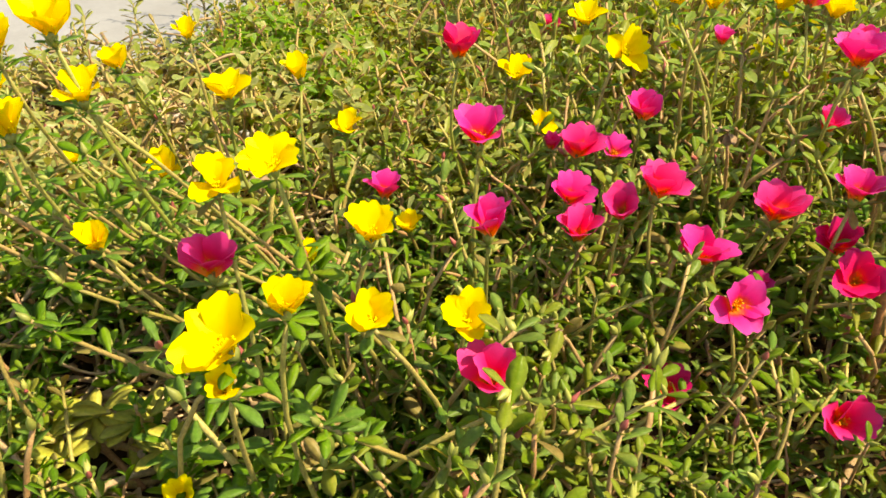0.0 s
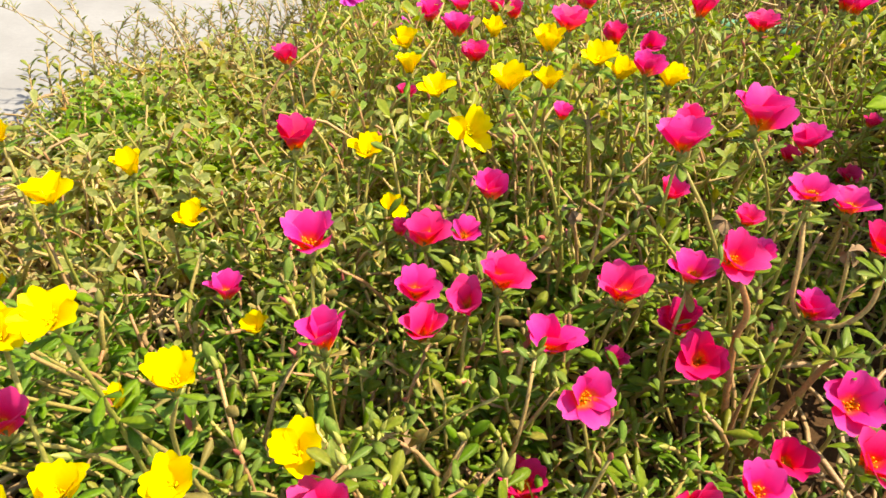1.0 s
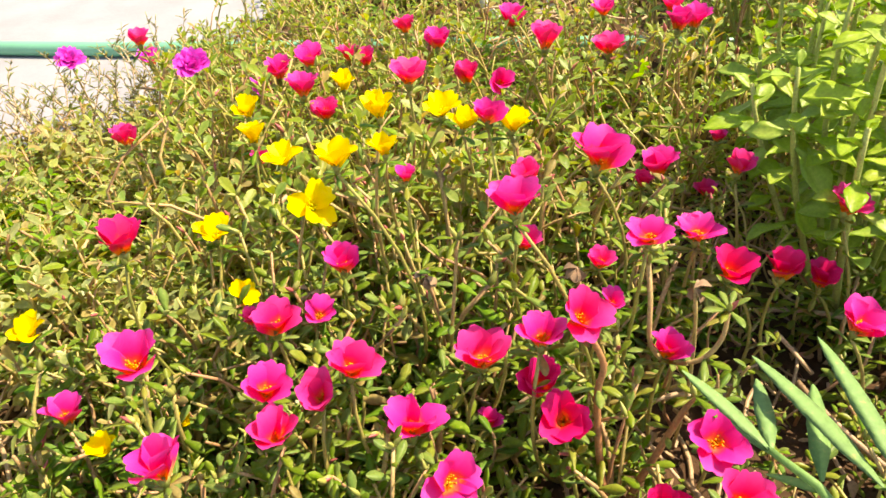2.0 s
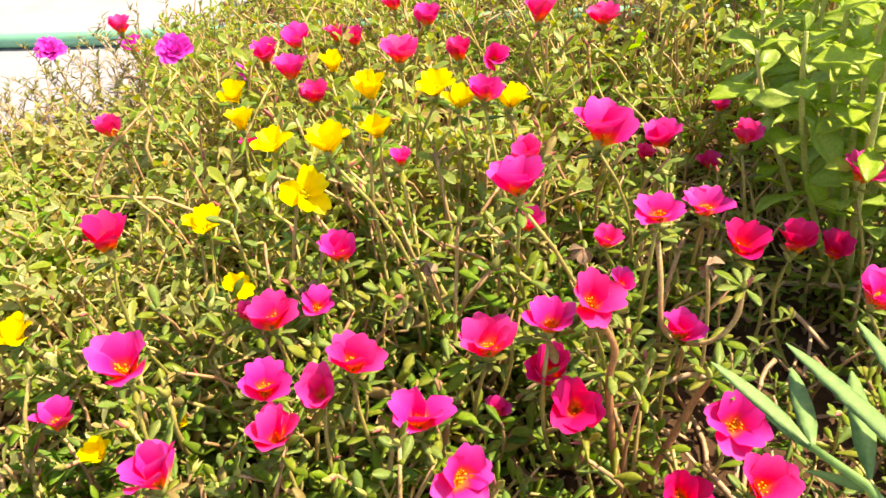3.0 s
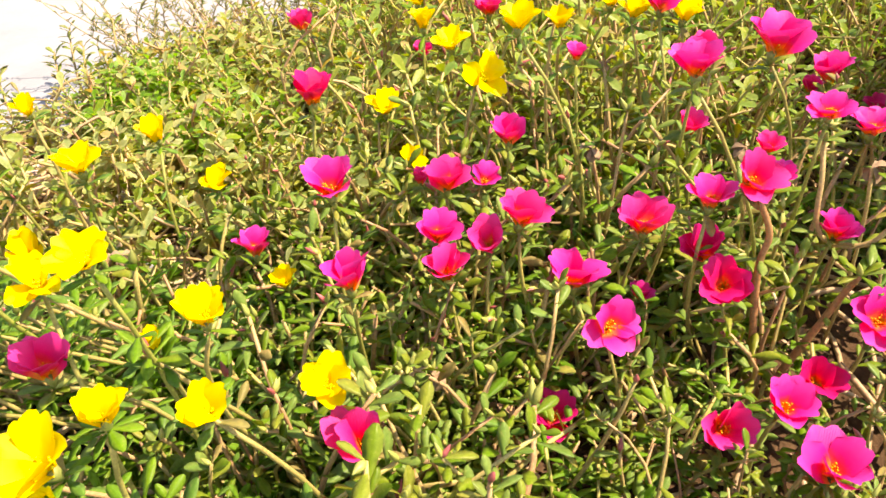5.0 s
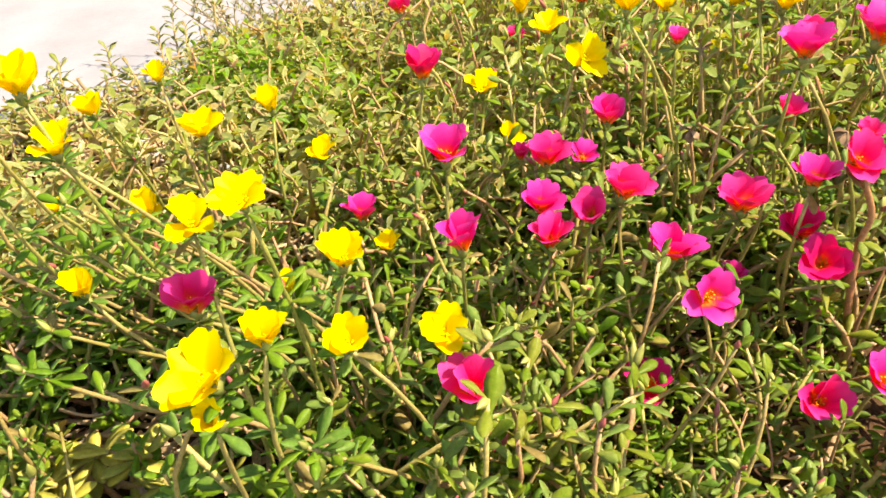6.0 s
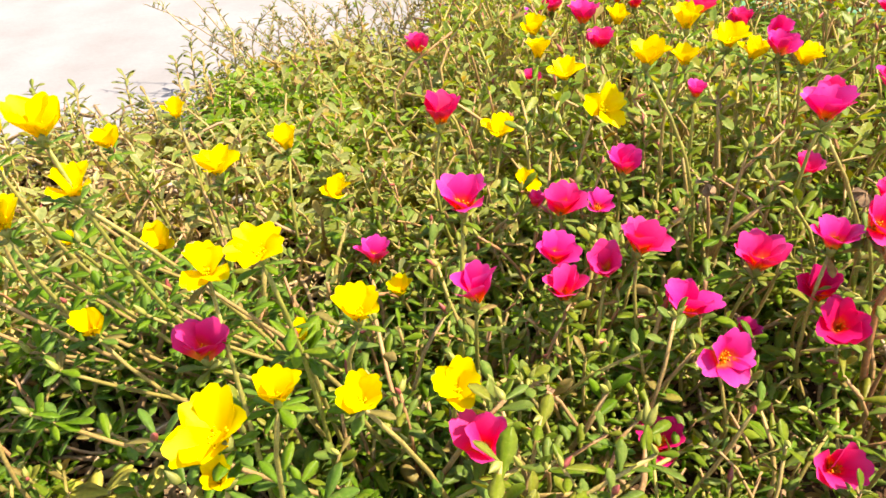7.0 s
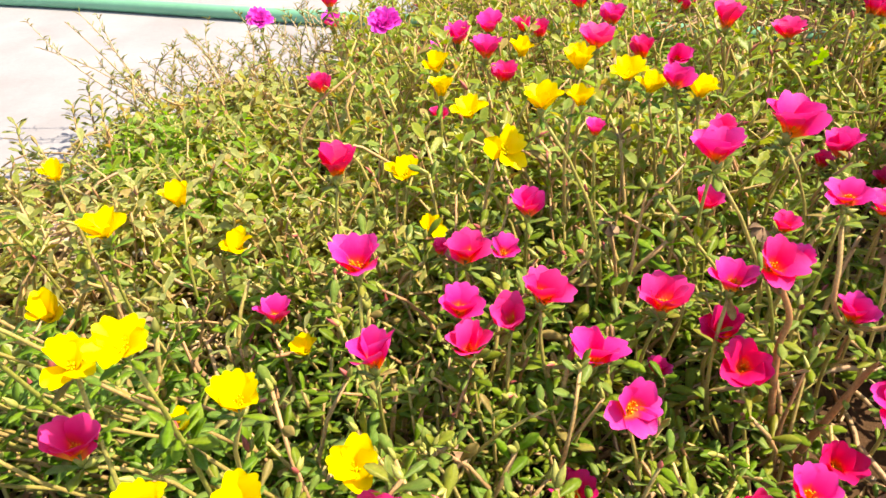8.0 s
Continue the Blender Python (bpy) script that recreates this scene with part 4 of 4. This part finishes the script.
def runners():
    r = np.random.default_rng(33)
    for k in range(22):
        x, y = r.uniform(-0.32, -0.06), r.uniform(0.24, 0.5)
        a, ln = r.uniform(-0.7, 0.5) + (3.14 if k % 2 else 0), r.uniform(0.07, 0.16)
        p = bend_line((x, y, 0.014), (x + ln * math.cos(a), y + ln * math.sin(a), 0.02 + r.uniform(0, 0.03)), (r.normal(0, 0.01), r.normal(0, 0.01), 0.008), 9)
        p[:, 2] = np.maximum(p[:, 2], [ground_height(q[0], q[1]) + 0.001 for q in p])
        runner(p, np.linspace(0.0028, 0.0019, 9), M_DRY if k % 3 == 0 else M_STEM_ONE, "brown woody portulaca runner creeping over the soil")


runners()


def yellowing_shoot(x, y):
    r = np.random.default_rng(int(1000 * abs(x)))
    thing = new("yellowing_shoot")
    thing.empty_display_size = 0.01
    thing.matrix_basis = Matrix.Translation((x, y, ground_height(x, y) - 0.003))
    tagged(thing, "low portulaca shoot with yellowing blunt leaves", "shoot")
    line = bend_line((0, 0, 0), (0.03, -0.01, 0.05), (0, 0, 0.012), 6)
    child("stem", mesh_of("stem", *tube(line, 0.0017, 7), [M_STEM_ONE]), thing)
    for k in range(13):
        a = 2.4 * k + r.uniform(0, 0.5)
        d = (math.cos(a), math.sin(a), r.uniform(0.1, 1.0))
        me = leaf_mesh(0.023, 0.0095, 0.3, 0.2, 6, M_PALE, 1.6)
        child("leaf", me, thing, Matrix.Translation(line[1 + k % 5]) @ turn_to(d))


for px, py in ((-0.237, 0.32), (-0.207, 0.31), (-0.265, 0.302), (-0.288, 0.312), (-0.182, 0.292), (-0.25, 0.285)):
    yellowing_shoot(px, py)


def stone(x, y, sx, sy, sz, seed, mat, label, name="stone"):
    bm = bmesh.new()
    bmesh.ops.create_icosphere(bm, subdivisions=3, radius=1)
    for v in bm.verts:
        k = 1 + 0.22 * noise.noise(v.co * 1.3 + Vector((seed, 0, 0))) + 0.06 * noise.noise(v.co * 5 + Vector((seed, 3, 0)))
        v.co = Vector((v.co.x * sx * k, v.co.y * sy * k, v.co.z * sz * k))
    me = bpy.data.meshes.new(name)
    bm.to_mesh(me)
    bm.free()
    me.materials.append(mat)
    me.polygons.foreach_set("use_smooth", np.full(len(me.polygons), True))
    ob = new(name, me)
    ob.matrix_basis = pose(x, y, ground_height(x, y) + sz * 0.5, 0, 0, seed * 40)
    tagged(ob, label, "stone")


stone(-0.31, 0.335, 0.034, 0.024, 0.018, 1.0, M_STONE, "rounded brown stone half sunk in the soil")
stone(0.53, 0.648, 0.011, 0.008, 0.006, 2.0, M_GREY, "small pale grey pebble lying on the soil", "pebble")
for k in range(14):
    stone(-0.5 + 0.055 * (k % 7) + rng.uniform(-0.02, 0.02), 0.62 + 0.09 * (k // 7) + rng.uniform(-0.03, 0.03), 0.009 * rng.uniform(0.6, 1.3), 0.008, 0.006, 3.0 + k, M_STONE if k % 2 else M_GREY, "small pale pebble among dry stems", "pebble")

hose("drip_pipe", [(-0.075 + 0.02 * i, 0.585 - 0.003 * i, 0.024 + 0.004 * math.sin(i)) for i in range(9)], 0.0055, M_BLACK, "short length of black drip pipe under the leaves", "pipe")


def ring(x, y, z, major, minor):
    pts = [(x + major * math.cos(a), y + 0.35 * major * math.sin(a), z + major * math.sin(a)) for a in np.linspace(-3.6, 0.6, 24)]
    ob = new("grey_pipe_loop", mesh_of("grey_pipe_loop", *tube(pts, minor, 12), [M_GREY]))
    tagged(ob, "pale grey plastic pipe loop behind the flowers", "pipe")


ring(0.585, 1.31, 0.075, 0.07, 0.009)


# ---- twiggy moss roses at the edge of the concrete ----
def needle_plant(x, y, height, lean, seed):
    """Thin branching stems with needle leaves, one thing a plant."""
    r = np.random.default_rng(seed)
    thing = new("needle_leaved_plant")
    thing.empty_display_size = 0.02
    thing.matrix_basis = Matrix.Translation((x, y, ground_height(x, y) - 0.004))
    tagged(thing, "sparse twiggy moss rose with dry needle leaves beside concrete", "plant", "twiggy plants at the edge")
    for b in range(5):
        a = r.uniform(0, 6.28)
        top = np.array([lean[0] + math.cos(a) * 0.05, lean[1] + math.sin(a) * 0.05, height * r.uniform(0.6, 1.1)])
        line = bend_line((0, 0, 0), top, (r.normal(0, 0.01), r.normal(0, 0.01), 0.01), 9)
        child("stem", mesh_of("stem", *tube(line, np.linspace(0.0013, 0.0006, 9), 5), [M_DRY_ONE]), thing)
        vs, fs, base = [], [], 0
        for k in range(26):
            q = r.uniform(1.5, 8)
            i = min(7, int(q))
            p = line[i] + (line[i + 1] - line[i]) * (q - i)
            t = r.uniform(0, 6.28)
            up = r.uniform(0.1, 1.1)
            ln = r.uniform(0.006, 0.014)
            d = np.array([math.cos(t) * math.cos(up), math.sin(t) * math.cos(up), math.sin(up)]) * ln
            v, f = tube([p, p + d * 0.5 + (0, 0, 0.001), p + d], (0.0005, 0.0007, 0.0003), 4)
            vs.append(v), fs.append(f + base)
            base += len(v)
        child("needle_leaves", mesh_of("needle_leaves", np.vstack(vs), np.vstack(fs), [M_LEAF_DRY]), thing)


TWIGGY = ((-0.25, 1.06, 0.15, -0.09, 0.03), (-0.24, 1.05, 0.1, -0.02, 0.02), (-0.19, 1.08, 0.09, -0.02, 0.02), (-0.11, 1.12, 0.1, -0.01, 0.03), (-0.04, 1.15, 0.09, 0.0, 0.03), (-0.06, 1.08, 0.11, 0, 0),
          (-0.15, 1.03, 0.09, 0.01, 0.02), (-0.21, 1.03, 0.1, -0.03, 0.03), (-0.14, 1.1, 0.1, -0.02, 0.03), (-0.02, 1.18, 0.1, 0.01, 0.02), (-0.09, 1.15, 0.08, -0.02, 0.03), (0.03, 1.2, 0.11, 0.0, 0.02), (-0.17, 1.13, 0.07, -0.02, 0.03))
for k, (px, py, ph, lx, ly) in enumerate(TWIGGY):
    needle_plant(px, py, ph, (lx, ly), 50 + k)


# ---- leafy sprigs that lean out over the concrete ----
def sprig(x, y, tip, seed):
    """A grey-green shoot set with leaf pairs from its foot to its tip."""
    r = np.random.default_rng(seed)
    thing = new("edge_sprig")
    thing.empty_display_size = 0.01
    foot = np.array([x, y, ground_height(x, y) - 0.004])
    thing.matrix_basis = Matrix.Translation(foot)
    tagged(thing, "grey-green leafy portulaca sprig leaning over pale concrete", "shoot", "sprigs at the concrete edge")
    line = bend_line((0, 0, 0), np.array(tip) - foot, (0, -0.008, 0.01), 9)
    child("stem", mesh_of("stem", *tube(line, np.linspace(0.0018, 0.001, 9), 6), [M_OLIVE_STEM]), thing)
    for k in range(22):
        q = 8 - 0.3 * k
        i = min(7, int(q))
        p = line[i] + (line[i + 1] - line[i]) * (q - i)
        a = 2.4 * k + r.normal(0, 0.2)
        d = (math.cos(a), math.sin(a), r.uniform(0.3, 1.1))
        child("leaf", DRY_MESHES[int(r.integers(6))], thing, Matrix.Translation(p) @ turn_to(d, r.normal(0, 12)) @ Matrix.Scale(r.uniform(0.8, 1.15), 4))


for k, (px, py, tip) in enumerate(((-0.305, 0.95, (-0.33, 1.06, 0.075)), (-0.315, 0.93, (-0.345, 1.02, 0.06)), (-0.29, 0.94, (-0.3, 1.0, 0.07)), (-0.36, 0.88, (-0.39, 0.95, 0.07)), (-0.42, 0.86, (-0.45, 0.94, 0.06)), (-0.25, 0.95, (-0.255, 1.0, 0.1)), (-0.46, 0.87, (-0.5, 0.93, 0.07)))):
    sprig(px, py, tip, 170 + k)


def dead_bundle(x, y, seed):
    """A heap of thick straw-coloured dead stems, each a part."""
    r = np.random.default_rng(seed)
    thing = new("dead_stem_heap")
    thing.empty_display_size = 0.01
    thing.matrix_basis = Matrix.Translation((x, y, ground_height(x, y)))
    tagged(thing, "heap of straw-coloured dead stems lying on soil", "dead stems")
    for k in range(26):
        a, ln = r.normal(0.5, 0.6) + 3.14 * (k % 2), r.uniform(0.02, 0.06)
        p0 = np.array([r.normal(0, 0.03), r.normal(0, 0.03), r.uniform(0.001, 0.02)])
        d = np.array([math.cos(a), math.sin(a), r.normal(0, 0.15)]) * ln
        line = bend_line(p0, p0 + d, r.normal(0, 0.004, 3), 6)
        line[:, 2] = np.maximum(line[:, 2], 0.001)
        rad = r.uniform(0.0012, 0.0026)
        child("dead_stem", mesh_of("dead_stem", *tube(line, np.linspace(rad, rad * 0.8, 6), 6), [M_DRY_ONE]), thing)


for k, (px, py) in enumerate(((-0.13, 0.56), (-0.1, 0.515), (-0.105, 0.47), (-0.06, 0.455), (-0.225, 0.36), (-0.345, 0.775), (-0.31, 0.725), (-0.39, 0.79))):
    dead_bundle(px, py, 81 + k)


def withered_bloom(x, y, z, seed):
    """A spent bloom: crumpled brown petals on a bent stalk."""
    r = np.random.default_rng(seed)
    thing = new("withered_bloom")
    thing.empty_display_size = 0.01
    foot = np.array([x + 0.01, y + 0.01, ground_height(x + 0.01, y + 0.01) - 0.003])
    thing.matrix_basis = Matrix.Translation(foot)
    tagged(thing, "withered brown portulaca bloom on a bent stalk", "flower")
    top = np.array([x, y, z]) - foot
    child("stem", mesh_of("stem", *tube(bend_line((0, 0, 0), top, (0.006, 0, 0), 7), 0.0012, 6), [M_STEM_ONE]), thing)
    for k in range(7):
        d = r.normal(0, 1, 3)
        v, f = flat_leaf(0.01, 0.007, r.uniform(0.5, 2.0), r.uniform(0.2, 1.2), 5)
        child("petal", mesh_of("petal", v, f, [M_CHIP]), thing, Matrix.Translation(top) @ turn_to(d))


withered_bloom(0.099, 0.336, 0.06, 1)
for k, (px, py, pz) in enumerate(((0.33, 0.375, 0.17), (0.19, 0.47, 0.15), (0.115, 0.52, 0.12), (0.28, 0.43, 0.16), (0.06, 0.33, 0.1), (-0.13, 0.45, 0.13), (0.24, 0.6, 0.15))):
    withered_bloom(px, py, pz, 2 + k)
stone(-0.32, 0.78, 0.02, 0.016, 0.014, 20.0, M_PALE_STONE, "pale pinkish stone showing between dry stems")
stone(-0.345, 0.75, 0.013, 0.012, 0.01, 21.0, M_PALE_STONE, "pale pinkish stone showing between dry stems")
stone(-0.29, 0.75, 0.012, 0.01, 0.009, 22.0, M_PALE_STONE, "pale pinkish stone showing between dry stems")


# ---- bare branching stems between the flowers ----
def smooth_line(knots, n=5):
    """A smooth line through the knots."""
    k = [np.array(p, float) for p in knots]
    k = [2 * k[0] - k[1]] + k + [2 * k[-1] - k[-2]]
    out = []
    for i in range(1, len(k) - 2):
        for t in np.linspace(0, 1, n, endpoint=False):
            a, b, c, d = k[i - 1], k[i], k[i + 1], k[i + 2]
            out.append(0.5 * (2 * b + (c - a) * t + (2 * a - 5 * b + 4 * c - d) * t * t + (3 * b - a - 3 * c + d) * t ** 3))
    return out + [k[-2]]


M_RED_STEM = stem_material("reddish_stem", [(0.1, (0.42, 0.24, 0.1)), (0.5, (0.46, 0.2, 0.1)), (0.95, (0.42, 0.15, 0.09))], False)


def stem_plant(label, lines, seed, bark=M_STEM_ONE):
    """Thick stems of one plant, each with leaves along it and a whorl with buds on its tip."""
    r = np.random.default_rng(seed)
    foot = Vector(lines[0][0][0])
    thing = new("forked_portulaca")
    thing.empty_display_size = 0.02
    thing.matrix_basis = Matrix.Translation(foot)
    tagged(thing, label, "plant")
    for knots, r0, r1 in lines:
        line = [p - np.array(foot) for p in smooth_line(knots)]
        child("stem", mesh_of("stem", *tube(line, np.linspace(r0, r1, len(line)), 8), [bark]), thing)
        turn = r.uniform(0, 6.28)
        for k in range(11):
            turn += 2.4
            whorl = k < 7
            p = line[-1] if whorl else line[int(r.integers(len(line) // 3, len(line) - 1))]
            up = r.normal(0.45, 0.25)
            d = (math.cos(turn) * math.cos(up), math.sin(turn) * math.cos(up), math.sin(up))
            child("leaf", LEAF_MESHES[int(r.integers(6))], thing, Matrix.Translation(p) @ turn_to(d) @ Matrix.Scale(r.uniform(0.75, 1.1), 4))
        for k in range(2):
            child("bud", BUDS[int(r.integers(6))], thing, Matrix.Translation(line[-1]) @ pose(0, 0, 0, r.normal(0, 25), r.normal(0, 25), 0))


stem_plant("thick reddish portulaca stem forking just above the soil", [([(0.267, 0.331, 0.012), (0.260, 0.343, 0.067), (0.259, 0.354, 0.123), (0.262, 0.355, 0.148), (0.252, 0.358, 0.174)], 0.0026, 0.0018), ([(0.267, 0.331, 0.012), (0.278, 0.337, 0.045), (0.295, 0.339, 0.078), (0.307, 0.339, 0.106), (0.314, 0.338, 0.121)], 0.0028, 0.0017)], 71, M_RED_STEM)
stem_plant("curved olive portulaca stem turning up at both ends", [([(0.313, 0.401, 0.176), (0.309, 0.388, 0.158), (0.307, 0.379, 0.130), (0.315, 0.371, 0.120), (0.329, 0.359, 0.126), (0.339, 0.355, 0.143), (0.342, 0.357, 0.163)], 0.0017, 0.0015), ([(0.342, 0.357, 0.163), (0.339, 0.355, 0.143), (0.329, 0.359, 0.126), (0.315, 0.371, 0.120), (0.307, 0.379, 0.130), (0.309, 0.388, 0.158), (0.313, 0.401, 0.176)], 0.0014, 0.0016)], 72)
stem_plant("thin reddish-brown upright portulaca stalk", [([(0.207, 0.483, 0.060), (0.201, 0.453, 0.117), (0.205, 0.457, 0.141), (0.210, 0.460, 0.181)], 0.0014, 0.001)], 73)


# ---- fresh rosettes in front ----
def rosette(x, y, scale, seed):
    """A short shoot with a full whorl of broad fresh leaves."""
    r = np.random.default_rng(seed)
    thing = new("portulaca_rosette")
    thing.empty_display_size = 0.01
    thing.matrix_basis = Matrix.Translation((x, y, ground_height(x, y) - 0.003))
    tagged(thing, "fresh green rosette of blunt fleshy portulaca leaves", "shoot", "rosettes between the flowers")
    line = bend_line((0, 0, 0), (r.normal(0, 0.012), r.normal(0, 0.012), 0.048 * scale), r.normal(0, 0.004, 3), 7)
    child("stem", mesh_of("stem", *tube(line, np.linspace(0.0019, 0.0012, 7), 7), [M_STEM_ONE]), thing)
    turn = r.uniform(0, 6.28)
    for k in range(17):
        turn += 2.4
        u = 6 - 0.27 * k
        i = min(5, int(u))
        p = line[i] + (line[i + 1] - line[i]) * (u - i)
        up = 1.15 - 0.06 * k + r.normal(0, 0.12)
        d = (math.cos(turn) * math.cos(up), math.sin(turn) * math.cos(up), math.sin(up))
        child("leaf", FRESH_MESHES[(0, 1, 3, 5)[k % 4]], thing, Matrix.Translation(p) @ turn_to(d, r.normal(0, 10)) @ Matrix.Scale(scale * (0.55 + 0.05 * min(k, 9)), 4))


for k, (px, py) in enumerate(((-0.305, 0.417), (-0.25, 0.398), (-0.151, 0.453), (-0.08, 0.296), (-0.046, 0.285), (-0.24, 0.449), (-0.175, 0.51), (0.004, 0.327), (-0.075, 0.322), (0.042, 0.287), (-0.112, 0.603), (-0.129, 0.628), (-0.053, 0.436), (-0.139, 0.507), (-0.039, 0.322), (-0.079, 0.281), (0.062, 0.267), (0.144, 0.294))):
    rosette(px, py, 1.0 + 0.05 * (k % 5), 90 + k)


# ---- leaning stems under the yellow blooms ----


def leaning_stem(x, y, z, seed, whorl=7):
    """A long stem that leans out from the bed, leafy along its upper half."""
    r = np.random.default_rng(seed)
    foot = Vector((x + r.uniform(0.09, 0.15), y + r.uniform(0.05, 0.1), 0.008))
    thing = new("leaning_portulaca")
    thing.empty_display_size = 0.01
    thing.matrix_basis = Matrix.Translation(foot)
    tagged(thing, "long olive-tan portulaca stem leaning outwards with green leaf pairs", "stem", "leaning stems of the yellow portulacas")
    line = bend_line((0, 0, 0), Vector((x, y, z)) - foot, (r.normal(0, 0.006), r.normal(0, 0.006), -0.012), 11)
    child("stem", mesh_of("stem", *tube(line, np.linspace(0.0018, 0.0011, 11), 7), [M_OLIVE_STEM]), thing)
    turn = r.uniform(0, 6.28)
    for k in range(24 + whorl):
        turn += 2.4
        q = 10 - 0.05 * k if k < whorl else r.uniform(2.5, 9.5)
        i = min(9, int(q))
        p = line[i] + (line[i + 1] - line[i]) * (q - i)
        up = r.normal(0.5, 0.3)
        d = (math.cos(turn) * math.cos(up), math.sin(turn) * math.cos(up), math.sin(up))
        child("leaf", FRESH_MESHES[int(r.integers(6))], thing, Matrix.Translation(p) @ turn_to(d, r.normal(0, 15)) @ Matrix.Scale(r.uniform(0.7, 1.1), 4))
    child("bud", BUDS[int(r.integers(6))], thing, Matrix.Translation(line[10]) @ pose(0, 0, 0, r.normal(0, 25), r.normal(0, 25), 0))


for k, (px, py, pz) in enumerate(((-0.25, 0.36, 0.13), (-0.21, 0.32, 0.15), (-0.235, 0.385, 0.175), (-0.2, 0.37, 0.2), (-0.27, 0.42, 0.15), (-0.185, 0.3, 0.12), (-0.225, 0.42, 0.2), (-0.165, 0.345, 0.165), (-0.28, 0.39, 0.1), (-0.3, 0.45, 0.13), (-0.195, 0.41, 0.16), (-0.15, 0.38, 0.13))):
    leaning_stem(px, py, pz, 140 + k)
for k in range(14):
    leaning_stem(-0.3 + 0.012 * k + 0.02 * math.sin(5 * k), 0.33 + 0.09 * ((k * 0.618) % 1), 0.1 + 0.1 * ((k * 0.382) % 1), 180 + k, 5)
leaning_stem(-0.197, 0.267, 0.172, 160, 16)
leaning_stem(-0.119, 0.225, 0.196, 161, 5)
leaning_stem(-0.07, 0.289, 0.185, 162, 14)
leaning_stem(-0.058, 0.218, 0.155, 163, 12)
